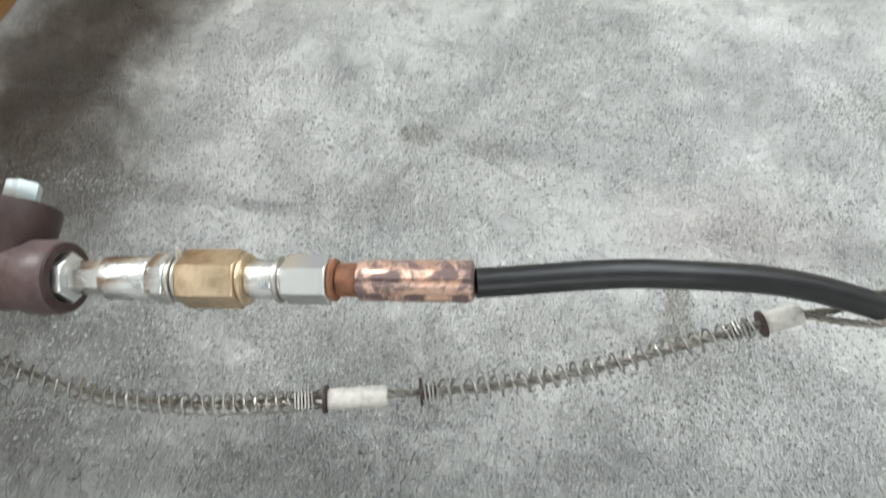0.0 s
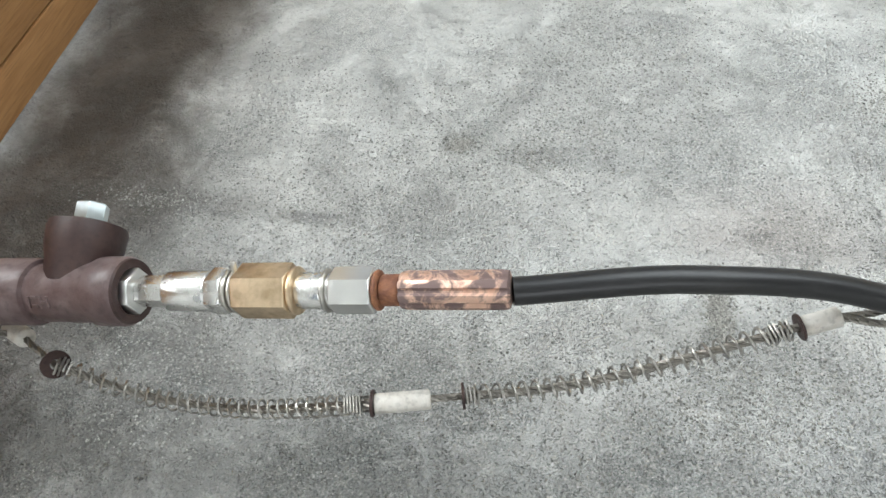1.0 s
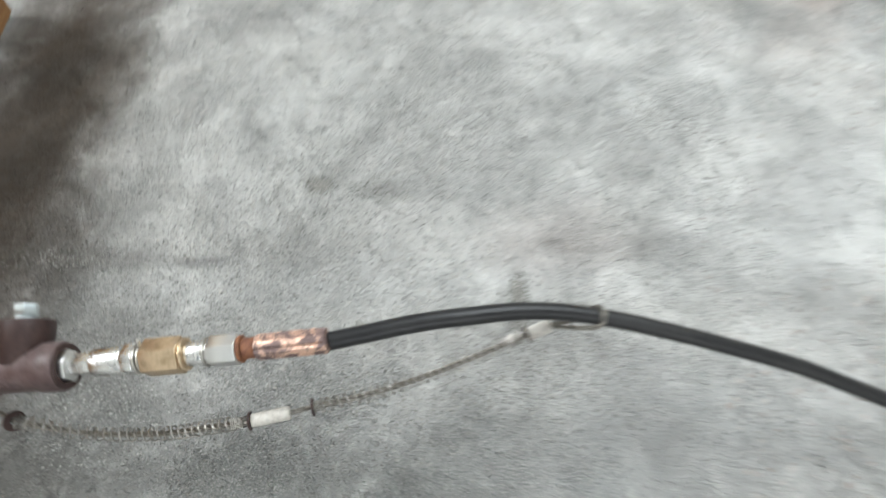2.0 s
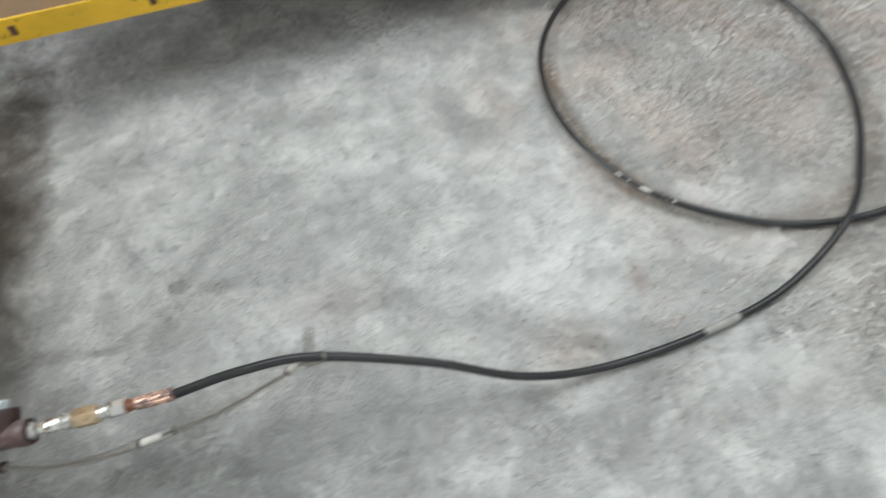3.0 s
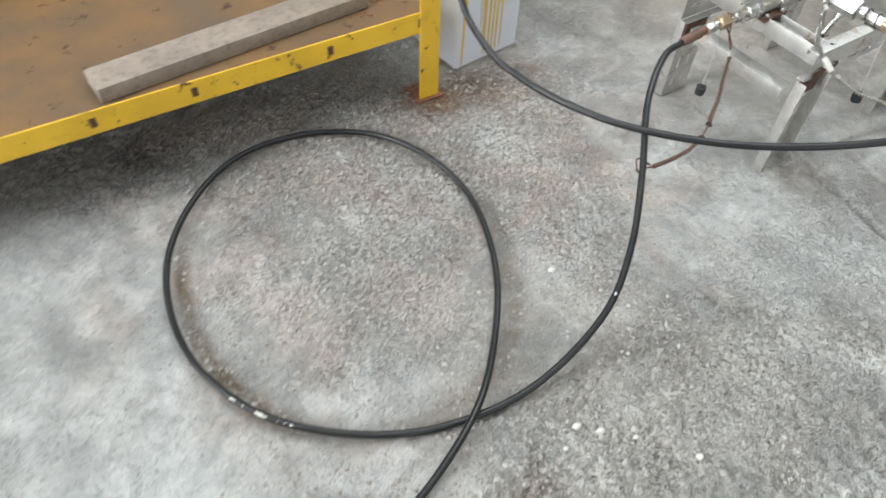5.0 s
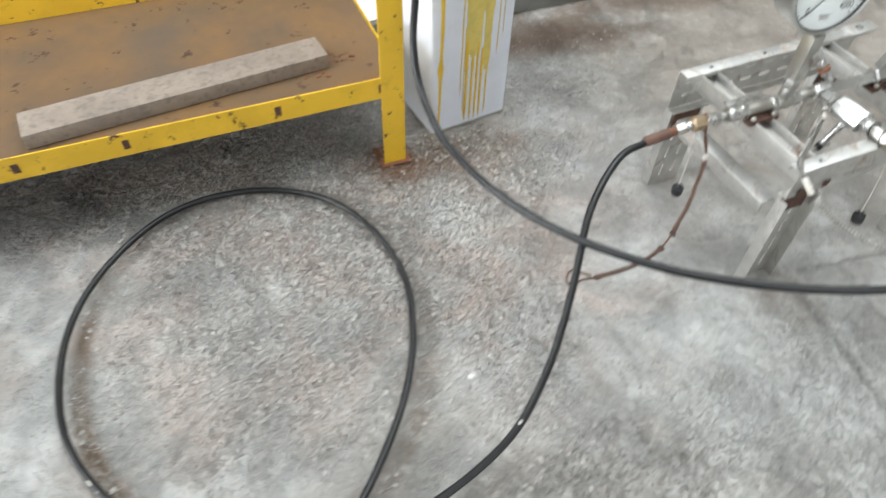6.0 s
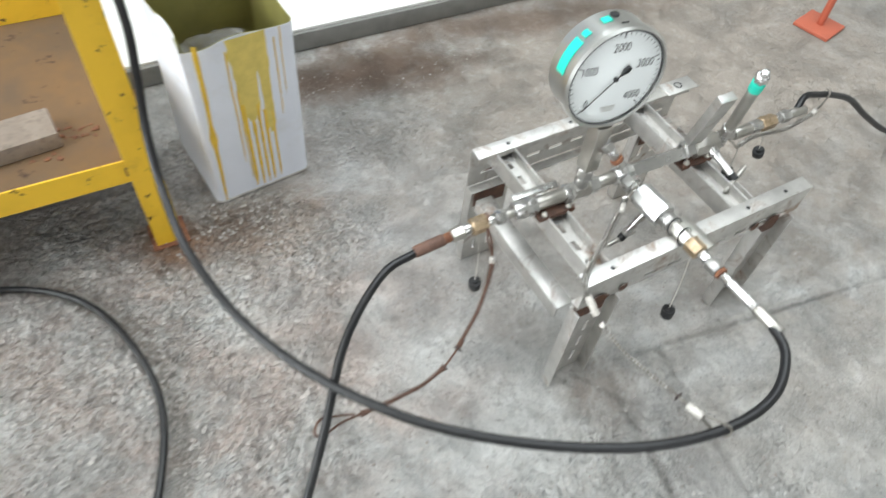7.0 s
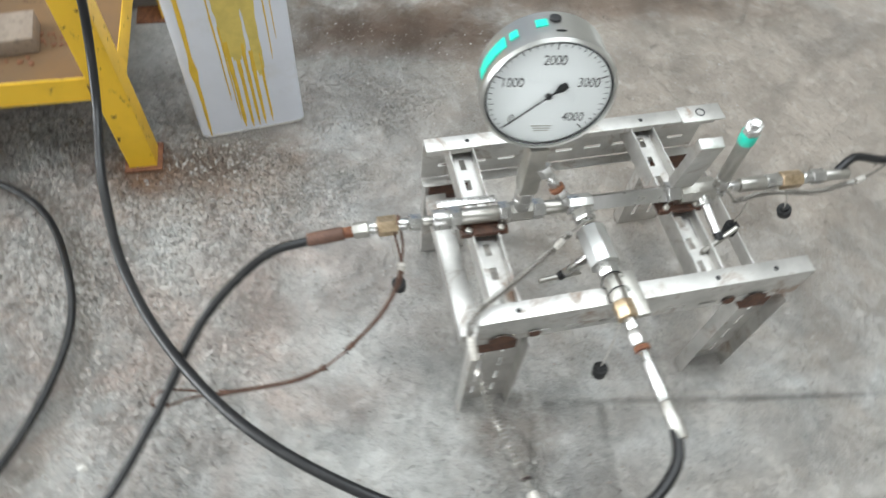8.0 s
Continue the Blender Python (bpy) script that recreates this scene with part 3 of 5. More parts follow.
# ---- timber crate at the pipe's end ----
crate = thing("timber_crate", (-0.42, 0.65, 0), "orange-brown timber crate standing on the floor", "crate")
cm = pose(-0.2265, 0.66, 0, 0, 0, 3.45)
for k, (z0, z1) in enumerate(((0.006, 0.056), (0.0585, 0.165), (0.1675, 0.275), (0.2775, 0.36))):
    bm = bmesh.new()
    box(bm, (-0.022, -0.55, z0), (0, 0.42, z1), 0.002, cm)
    part("board", bm, WOOD, crate)
bm = bmesh.new()
box(bm, (-0.36, -0.55, 0.362), (0.004, 0.42, 0.382), 0.002, cm)
part("lid_board", bm, WOOD, crate)
for y0 in (-0.55, 0.40):
    bm = bmesh.new()
    box(bm, (-0.36, y0, 0.006), (-0.0235, y0 + 0.02, 0.361), 0.002, cm)
    part("end_board", bm, WOOD, crate)
for y0 in (-0.5, 0.3):
    bm = bmesh.new()
    box(bm, (-0.34, y0, -0.004), (-0.03, y0 + 0.06, 0.0055), 0.001, cm)
    part("skid", bm, WOOD, crate)

# ---- yellow bench ----
bench = thing("steel_workbench", (1.885, 1.505, 0), "yellow painted angle-iron workbench with a rusty lower shelf", "workbench", rz=7.9)
BL = 2.35


def bench_leg(x, y, sx, sy):
    bm = bmesh.new()
    box(bm, (min(x, x + sx * 0.058), min(y, y + sy * 0.004), 0), (max(x, x + sx * 0.058), max(y, y + sy * 0.004), 0.8), 0.0008)
    box(bm, (min(x, x + sx * 0.004), min(y + sy * 0.0042, y + sy * 0.058), 0), (max(x, x + sx * 0.004), max(y + sy * 0.0042, y + sy * 0.058), 0.8), 0.0008)
    part("leg", bm, YELLOW, bench, "", True, 0)


for x, sx in ((0, -1), (-BL, 1)):
    bench_leg(x, 0, sx, 1)
    bench_leg(x, 0.56, sx, -1)
for x in (-0.029, -BL + 0.029):
    for y in (0.029, 0.531):
        bm = bmesh.new()
        box(bm, (x - 0.04, y - 0.04, -0.003), (x + 0.04, y + 0.04, 0.003), 0.001)
        part("foot_plate", bm, RUST, bench, "rusted foot plate", True)
holes = (-0.30, -0.625, -0.84, -1.12, -1.33, -1.62, -1.9, -0.055)


def long_rail(name, y, z0, z1, inward):
    bm = bmesh.new()
    lo, hi = sorted((y, y + 0.004 * inward))
    box(bm, (-BL + 0.004, lo, z0), (-0.0045, hi, z1))
    return part(name, bm, YELLOW, bench, "", True, 0)


rail = long_rail("front_rail", 0.0045, 0.206, 0.262, 1)
# dark blocks on the rail stand in for the shade inside its slot holes
for x in holes:
    bm = bmesh.new()
    box(bm, (x - 0.007, 0.0015, 0.224), (x + 0.007, 0.0044, 0.246), 0.0008)
    part("dark_slot", bm, RUST_DARK, rail, "", True)
long_rail("back_rail", 0.555, 0.245, 0.318, -1)
bm = bmesh.new()
box(bm, (-0.006, 0.0625, 0.208), (-0.0045, 0.4975, 0.262))
part("side_rail", bm, YELLOW, bench, "", True, 0)
bm = bmesh.new()
box(bm, (-BL + 0.006, 0.0088, 0.250), (-0.0085, 0.5505, 0.2545))
part("lower_shelf", bm, SHELF, bench, "rust-brown sheet steel shelf", True, 0)
for y in (0.0, 0.556):
    bm = bmesh.new()
    box(bm, (-BL + 0.06, y, 0.745), (-0.06, y + 0.004, 0.7995))
    part("top_rail", bm, YELLOW, bench, "", True, 0)

# grey bar lying on the shelf
bm = bmesh.new()
wm = Matrix.Translation((1.064, 1.490, 0.2548)) @ pose(0, 0, 0, 0, 0, 14.0)
box(bm, (0, -0.072, 0), (0.66, 0.014, 0.036), 0.004, wm)
single("grey_bar", bm, PLANK_GREY, "long dull grey-brown flat bar lying on the rusty shelf", "bar")
# small rusty bolt stub on the shelf
stub = thing("rusty_pipe_stub", (0.15, 1.36, 0.2548), "short reddish rusted pipe stub lying on the shelf", "pipe stub")
bm = bmesh.new()
lathe(bm, (0.06, 1.345, 0.268), (1, 0.12, 0), [(0, 0.009), (0.002, 0.0125), (0.075, 0.0125), (0.077, 0.009), (0.05, 0.0085)], 18)
part("stub_body", bm, RUST_DARK, stub)
bm = bmesh.new()
lathe(bm, (0.13, 1.3535, 0.268), (1, 0.12, 0), bar(0, 0.02, 0.0132), 6, 0.3)
part("stub_nut", bm, CAST_DARK, stub)
random.seed(5)
for cx, cy, n in ((0.33, 1.52, 26), (0.66, 1.60, 12), (1.75, 1.62, 22), (1.68, 1.55, 10), (0.28, 1.6, 10)):
    bm = bmesh.new()
    for k in range(n):
        r = random.uniform(0.0015, 0.0065)
        p = V((cx + random.gauss(0, 0.025), cy + random.gauss(0, 0.012), 0.2545 + r * 0.3))
        bmesh.ops.create_icosphere(bm, subdivisions=1, radius=r, matrix=Matrix.Translation(p) @ pose(0, 0, 0, 0, 0, random.uniform(0, 360)) @ Matrix.Diagonal((1.3, 0.9, 0.5, 1)))
    single("rust_flakes", bm, RUST, "loose flakes of rust on the shelf", "rust flakes", kind="stuff")

# ---- open tin with paint runs ----
TA, TB = V((1.973, 1.588, 0.0)), V((2.201, 1.648, 0.0))
tin_rz = math.degrees(math.atan2(TB.y - TA.y, TB.x - TA.x))
tin = thing("square_tin", TA, "open white square tin with runs of yellow paint", "tin", rz=tin_rz)
TW, TH = 0.236, 0.425


def tin_wall(u, v, h):
    """Outer skin: u runs round the four sides 0..4, h is the height; rounded corners and a dented flank."""
    side, s = int(u) % 4, u - int(u)
    r = 0.012
    c = [V((0, 0)), V((TW, 0)), V((TW, TW)), V((0, TW))]
    a, b = c[side], c[(side + 1) % 4]
    p = a.lerp(b, s)
    mid = V((TW / 2, TW / 2))
    for q in c:
        d = p - q
        if abs(d.x) < r and abs(d.y) < r:
            k = q + V((r if q.x < mid.x else -r, r if q.y < mid.y else -r))
            o = p - k
            p = k + o.normalized() * r
    if side == 3:
        dent = math.sin(math.pi * s) * 0.030 * math.exp(-((h - 0.33) / 0.12) ** 2)
        p.x += dent
    if side == 0:
        p.y += 0.012 * math.exp(-((s - 0.05) / 0.12) ** 2) * (h / TH) ** 3 - 0.004 * math.sin(math.pi * s) * (h / TH) ** 2
    z = h
    if h > TH - 0.001:
        z = h - 0.018 * math.exp(-((u - 0.12) / 0.22) ** 2) + 0.006 * math.sin(u * 5) - (0.02 if side == 3 else 0) * math.sin(math.pi * s)
    return V((p.x, p.y, z))


bm = bmesh.new()
NU, NH = 96, 22
us = [4 * k / NU for k in range(NU)]
outer = [[bm.verts.new(tin_wall(u, 0, TH * j / NH + 0.001)) for u in us] for j in range(NH + 1)]
for j in range(NH):
    for k in range(NU):
        bm.faces.new((outer[j][k], outer[j][(k + 1) % NU], outer[j + 1][(k + 1) % NU], outer[j + 1][k]))
inner = [[bm.verts.new(V((TW / 2, TW / 2, 0)) + (v.co - V((TW / 2, TW / 2, 0))) * 0.985 + V((0, 0, 0.015 * v.co.z + (0.004 if j == 0 else 0)))) for v in outer[j]] for j in range(NH + 1)]
for j in range(NH):
    for k in range(NU):
        f = bm.faces.new((inner[j][(k + 1) % NU], inner[j][k], inner[j + 1][k], inner[j + 1][(k + 1) % NU]))
        f.material_index = 1
for k in range(NU):
    bm.faces.new((outer[NH][k], outer[NH][(k + 1) % NU], inner[NH][(k + 1) % NU], inner[NH][k])).material_index = 1
bm.faces.new(outer[0])
f = bm.faces.new(list(reversed(inner[0])))
f.material_index = 1
part("tin_body", bm, [TIN, TIN_IN], tin, "", True, 50)
bm = bmesh.new()
ringpts = [tin_wall(u, 0, 0.003) for u in us] + [tin_wall(0, 0, 0.003)]
tube(bm, ringpts, 0.0025, 6)
part("bottom_seam", bm, STEEL_DULL, tin, "", True)


def drip(u0, top, end, wide, mat, lean=0.0, blob=0.0):
    """A run of paint on the front: a thin proud strip that narrows and ends in a round drop."""
    bm = bmesh.new()
    n = 26
    rows = []
    for i in range(n + 1):
        t = i / n
        z = top + (end - top) * t
        w = wide * (1 - 0.35 * t) * (0.9 + 0.25 * noise.noise(V((u0 * 40, z * 30, 0)))) * (1 if t < 0.96 else 0.5)
        w += blob * math.exp(-((t - 0.55) / 0.05) ** 2)
        u = u0 + lean * t + 0.006 * noise.noise(V((u0 * 10, z * 9, 3)))
        row = []
        for k in range(5):
            s = (k - 2) / 2
            p = tin_wall(max(0.02, min(0.985, u + s * w / TW)), 0, min(z, TH - 0.0015))
            row.append(bm.verts.new(p - V((0, 0.0006 + 0.0008 * (1 - s * s), 0))))
        rows.append(row)
    for a, b in zip(rows, rows[1:]):
        for k in range(4):
            bm.faces.new((a[k], a[k + 1], b[k + 1], b[k]))
    part("paint_run", bm, mat, tin, "", True, 60)


drip(0.13, TH, 0.004, 0.0055, DRIP, -0.04, 0.0045)
drip(0.50, TH, 0.21, 0.033, DRIP_PALE)
drip(0.67, TH, 0.16, 0.016, DRIP_PALE)
for u0, top, end, w in ((0.36, 0.40, 0.10, 0.0022), (0.43, 0.26, 0.015, 0.006), (0.50, 0.24, 0.010, 0.005), (0.56, 0.25, 0.012, 0.0045), (0.62, 0.23, 0.014, 0.005), (0.69, 0.22, 0.02, 0.0035), (0.40, 0.3, 0.04, 0.002), (0.80, 0.40, 0.2, 0.0018), (0.86, 0.42, 0.25, 0.0014)):
    drip(u0, top, end, w, DRIP)
# crumpled film in the tin
bm = bmesh.new()
bmesh.ops.create_icosphere(bm, subdivisions=5, radius=0.085)
for v in bm.verts:
    k = 1 + 0.28 * noise.noise(v.co * 22) + 0.12 * noise.noise(v.co * 60)
    v.co = V((v.co.x * 1.05, v.co.y * 1.05, v.co.z * 0.8)) * k
fm = tin.matrix_world @ Matrix.Translation((TW / 2 - 0.01, TW / 2 - 0.012, 0.285))
bmesh.ops.transform(bm, matrix=fm, verts=bm.verts)
single("crumpled_film", bm, BAG, "crumpled clear plastic film stuffed into the tin", "plastic film", smooth=180)
bm = bmesh.new()
box(bm, (0.012, 0.012, 0.006), (TW - 0.012, TW - 0.012, 0.225), 0.01, tin.matrix_world)
single("tin_rubbish", bm, RUST_DARK, "dark brown rubbish filling the bottom of the tin", "rubbish")

# ---- red-orange stand with a plate foot ----
red = thing("plate_foot_stand", (3.975, 1.852, 0), "orange-red painted stand with a square plate foot", "stand", rz=22)
bm = bmesh.new()
box(bm, (-0.062, -0.062, 0), (0.062, 0.062, 0.012), 0.002)
part("foot_plate", bm, RED, red, "", True)
bm = bmesh.new()
lathe(bm, (0, 0, 0.0121), (0.06, 0.05, 1), bar(0, 0.9, 0.012), 18)
part("post", bm, RED, red, "", True)

# ---- long hose on the floor ----
def hose(name, pts, label, r=0.0072):
    line = glide(pts, 0.012)
    ob = thing(name, line[len(line) // 2], label, "hose", "pressure hoses")
    bm = bmesh.new()
    tube(bm, line, r, 16)
    part("rubber_tube", bm, RUBBER, ob, smooth=60)
    return ob, line


HOSE_A = [(0.338, 0.394, 0.204), (0.43, 0.412, 0.2008), (0.535, 0.425, 0.1757), (0.709, 0.406, 0.116), (0.853, 0.378, 0.058), (1.003, 0.383, 0.014),
          (1.2, 0.412, 0.009), (1.392, 0.472, 0.009), (1.569, 0.586, 0.028), (1.685, 0.736, 0.014), (1.765, 0.901, 0.009), (1.798, 1.089, 0.011),
          (1.76, 1.242, 0.022), (1.675, 1.376, 0.017), (1.55, 1.453, 0.009), (1.407, 1.464, 0.011), (1.28, 1.406, 0.022), (1.174, 1.295, 0.023),
          (1.108, 1.159, 0.022), (1.093, 1.007, 0.019), (1.127, 0.858, 0.023), (1.217, 0.726, 0.020), (1.355, 0.636, 0.014), (1.512, 0.591, 0.009),
          (1.696, 0.595, 0.022), (1.874, 0.655, 0.079), (1.978, 0.743, 0.144), (2.057, 0.855, 0.218), (2.126, 0.972, 0.293), (2.21, 1.053, 0.333),
          (2.279, 1.081, 0.336)]
hose_a, line_a = hose("pressure_hose", HOSE_A, "black rubber pressure hose lying in a loop on the floor")

# crimped end and coupling at the valve: distances run from the valve's face towards the hose
P0, P1 = V((0.127, 0.393, 0.176)), V((0.335, 0.394, 0.205))
D0 = (P1 - P0).normalized()
K = (P1 - P0).length / 650.0
coupling = chain(hose_a, P0, D0, [
    ("adaptor_nut", -0.006, 0.0045, 0.0122, 6, WHITE_NUT, "satin hexagon nut"),
    ("small_nut", 0.0050, 0.0235, 0.0082, 6, STEEL_CLEAN, ""),
    ("coupler_socket", 0.0240, 0.0500, 0.0112, 24, STEEL_CLEAN, ""),
    ("socket_hexagon", 0.0501, 0.0600, 0.0118, 6, STEEL_CLEAN, ""),
    ("retaining_ring", 0.0606, 0.0630, 0.0120, 24, STEEL_DULL, ""),
    ("retaining_ring", 0.0640, 0.0664, 0.0120, 24, STEEL_DULL, ""),
    ("brass_sleeve", 0.0670, 0.0980, 0.0138, 6, BRASS, "tarnished brass hexagon sleeve"),
    ("sleeve_lip", 0.0981, 0.1010, 0.0130, 24, BRASS, ""),
    ("plug_body", 0.1011, 0.1160, 0.0098, 24, STEEL_CLEAN, ""),
    ("plug_ring", 0.1161, 0.1185, 0.0116, 24, STEEL_DULL, ""),
    ("plug_neck", 0.1186, 0.1200, 0.0100, 24, STEEL, ""),
    ("swivel_nut", 0.1201, 0.1430, 0.0114, 6, WHITE_NUT, "bright hexagon swivel nut"),
    ("rusted_collar", 0.1431, 0.1460, 0.0106, 18, RUST, "orange rusted collar"),
    ("rusted_neck", 0.1461, 0.1570, 0.0082, 18, RUST, ""),
])
bm = bmesh.new()
n = 48
prof = [(0.1565, 0.0080), (0.1572, 0.0094), (0.160, 0.0100), (0.2085, 0.0100), (0.2115, 0.0096), (0.2125, 0.0070)]
rings = lathe(bm, P0, D0, prof, n)
for row in rings:
    for k, v in enumerate(row):
        axis = P0 + D0 * (v.co - P0).dot(D0)
        if k % 6 in (0, 1):
            v.co = axis + (v.co - axis) * 0.86
part("crimp_ferrule", bm, COPPER, hose_a, "crimped ferrule with worn coppery plating")
# pin on the ring
bm = bmesh.new()
lathe(bm, P0 + D0 * 0.0650 + V((0, 0.004, 0.010)), (0, 0.4, 1), bar(0, 0.008, 0.0016), 10)
part("lock_pin", bm, STEEL_DULL, hose_a)

# ---- swing check valve ----
valve = thing("check_valve", P0 - D0 * 0.04 - V((0, 0, 0.02)), "brown primed cast check valve with a bolted bonnet", "valve")
bm = bmesh.new()
body = [(-0.108, 0.0150), (-0.106, 0.0190), (-0.104, 0.0197), (-0.0625, 0.0197), (-0.0605, 0.0188), (-0.0595, 0.0165), (-0.0565, 0.0165), (-0.054, 0.0176), (-0.034, 0.0178),
        (-0.022, 0.0180), (-0.018, 0.0197), (-0.003, 0.0197), (-0.001, 0.0185), (-0.001, 0.0130), (-0.012, 0.0125)]
lathe(bm, P0, D0, body, 40)
vb = part("body", bm, CAST, valve)
bm = bmesh.new()
lathe(bm, P0, D0, [(-0.0012, 0.0128), (0.0002, 0.0132), (0.0004, 0.0180), (-0.0012, 0.0186)], 40, caps=False)
part("end_face", bm, CAST_DARK, valve, "dark recessed end face")
bm = bmesh.new()
bx = P0 - D0 * 0.0385
up = V((-0.02, 0.91, 0.41)).normalized()
lathe(bm, bx, up, [(0.004, 0.0178), (0.016, 0.0192), (0.024, 0.0212), (0.0355, 0.0220), (0.0388, 0.0212), (0.040, 0.0180)], 36)
part("bonnet", bm, CAST_DARK, valve, "dark brown bonnet")
bm = bmesh.new()
lathe(bm, bx, up, bar(0.0395, 0.0412, 0.0115, 0.0004), 28)
lathe(bm, bx, up, bar(0.0413, 0.0525, 0.0092, 0.001), 6, 0.2)
part("bonnet_bolt", bm, ZINC, valve, "blue-grey zinc hexagon bolt")
# raised casting marks that cannot be read
for k, (dx, w, h) in enumerate(((-0.056, 0.0016, 0.007), (-0.0525, 0.004, 0.0015), (-0.0525, 0.004, 0.0015), (-0.0485, 0.0016, 0.007), (-0.0465, 0.003, 0.0016), (-0.044, 0.0016, 0.007))):
    bm = bmesh.new()
    o = P0 + D0 * dx
    front = V((0.05, -0.80, 0.58)).normalized()
    side = D0.cross(front).normalized()
    mm = Matrix((( *D0, 0), (*side, 0), (*front, 0), (0, 0, 0, 1))).transposed()
    mm.translation = o + front * 0.0173 + side * (0.002 if k == 1 else -0.003 if k == 2 else 0)
    box(bm, (-w / 2, -h / 2, 0), (w / 2, h / 2, 0.0012), 0.0003, mm)
    part("casting_mark", bm, CAST, vb)
supply = thing("supply_pipe", P0 - D0 * 0.2, "short dull steel supply pipe between valve and crate", "pipe")
chain(supply, P0, D0, [("pipe_nut", -0.124, -0.1085, 0.0165, 6, STEEL, ""), ("pipe", -0.372, -0.1245, 0.0105, 24, STEEL_DULL, "")])


# ---- whip-check cables ----
def whip(name, label, runs, eyes, sleeves, washers, rope_mat, spring_mat, wire=0.0008, radius=0.0056, pitch=0.0073, r=0.0025):
    """A safety cable: rope, springs over its runs, pressed sleeves, washers and eyes."""
    mid = runs[0][len(runs[0]) // 2]
    ob = thing(name, mid, label, "safety cable", "whip-check cables")
    for pts in eyes:
        bm = bmesh.new()
        rope(bm, glide(pts, 0.004), r * 0.85)
        part("eye", bm, rope_mat, ob)
    for pts in runs:
        line = glide(pts, 0.004)
        bm = bmesh.new()
        rope(bm, line, r)
        part("wire_rope", bm, rope_mat, ob)
        if spring_mat:
            bm = bmesh.new()
            coil(bm, line[:-1], radius, pitch, wire, 0.014)
            part("spring", bm, spring_mat, ob)
    for a, b, rad in sleeves:
        bm = bmesh.new()
        a, b = V(a), V(b)
        lathe(bm, a, b - a, bar(0, (b - a).length, rad, 0.001), 18)
        part("sleeve", bm, SLEEVE, ob, "pale pressed sleeve with rust marks")
    for p, d, rad in washers:
        bm = bmesh.new()
        d = V(d).normalized()
        lathe(bm, V(p) - d * 0.0008, d, [(0, rad * 0.38), (0, rad * 0.97), (0.0004, rad), (0.0012, rad), (0.0016, rad * 0.97), (0.0016, rad * 0.38), (0, rad * 0.38)], 24, caps=False)
        part("washer", bm, CAST_DARK, ob, "dark rusted washer")
    return ob


EY, FL, FR, SE = V((0.064, 0.368, 0.125)), V((0.266, 0.358, 0.1385)), V((0.314, 0.370, 0.1335)), V((0.490, 0.418, 0.157))
left_run = [EY, (0.090, 0.367, 0.106), (0.126, 0.365, 0.096), (0.182, 0.362, 0.103), (0.230, 0.360, 0.121), FL]
right_run = [FR, (0.354, 0.381, 0.1275), (0.400, 0.393, 0.132), (0.444, 0.405, 0.1435), SE]
RG = V((0.545, 0.4255, 0.170))
whip("whip_check_cable", "steel whip-check cable with springs hanging below the hose", [left_run, right_run],
     [[EY, (0.046, 0.377, 0.127), (0.034, 0.384, 0.127)], [(0.02, 0.39, 0.124), (0.005, 0.40, 0.135), (-0.012, 0.398, 0.172), (-0.012, 0.38, 0.178), (0.012, 0.374, 0.150), (0.024, 0.384, 0.128)],
      [(0.296, 0.3645, 0.137), FR],
      [(0.508, 0.4225, 0.163), (0.530, 0.418, 0.166), (0.547, 0.4165, 0.172), (0.549, 0.4255, 0.181), (0.545, 0.434, 0.171), (0.530, 0.428, 0.163), (0.508, 0.4235, 0.161)]],
     [((0.038, 0.382, 0.1275), (0.019, 0.391, 0.123), 0.0062), ((0.2665, 0.358, 0.138), (0.297, 0.3645, 0.137), 0.0056), ((0.4905, 0.418, 0.157), (0.509, 0.423, 0.163), 0.0056)],
     [(EY, (0.8, -0.4, 0.4), 0.0088), (FL, (1, 0.1, 0), 0.0075), (FR, (1, 0.2, 0), 0.0075), (SE, (1, 0.3, 0.3), 0.0075)], CABLE, SPRING)

# ---- test stand of slotted channel ----
SO = V((2.757, 1.151, 0))
SL, SW, ST = 0.268, 0.179, 0.335
stand = thing("manifold_stand", SO, "welded galvanised strut stand with rusty corners", "stand", rz=9.2)
for sy, name, x0, x1, deep in ((-1, "front_channel", -0.262, 0.282, 0.068), (1, "back_channel", -0.274, 0.262, 0.1)):
    bm = bmesh.new()
    y = sy * SW
    slotted(bm, Matrix.Translation((x0, y, ST - deep)), x1 - x0, deep, (0.03, 0.066) if sy > 0 else (0.016,), 0.032, 0.024)
    lo, hi = sorted((y + sy * 0.0012, y - sy * 0.028))
    box(bm, (x0, lo, ST), (x1, hi, ST + 0.0025), 0.0008)
    lo2, hi2 = sorted((y - sy * 0.003, y - sy * 0.022))
    box(bm, (x0, lo2, ST - deep - 0.0025), (x1, hi2, ST - deep - 0.0002), 0.0006)
    lo3, hi3 = sorted((y - sy * 0.0255, y - sy * 0.028))
    box(bm, (x0, lo3, ST - 0.010), (x1, hi3, ST - 0.0003), 0.0006)
    ch = part(name, bm, STRUT, stand, "", True, 30)
    for x in (-0.2, -0.05, 0.12, 0.22):
        bm = bmesh.new()
        lathe(bm, (x, y - sy * 0.013, ST + 0.0024), (0, 0, 1), bar(0, 0.0008, 0.004, 0.0002), 14)
        part("bolt_hole", bm, INK, ch, "", True)
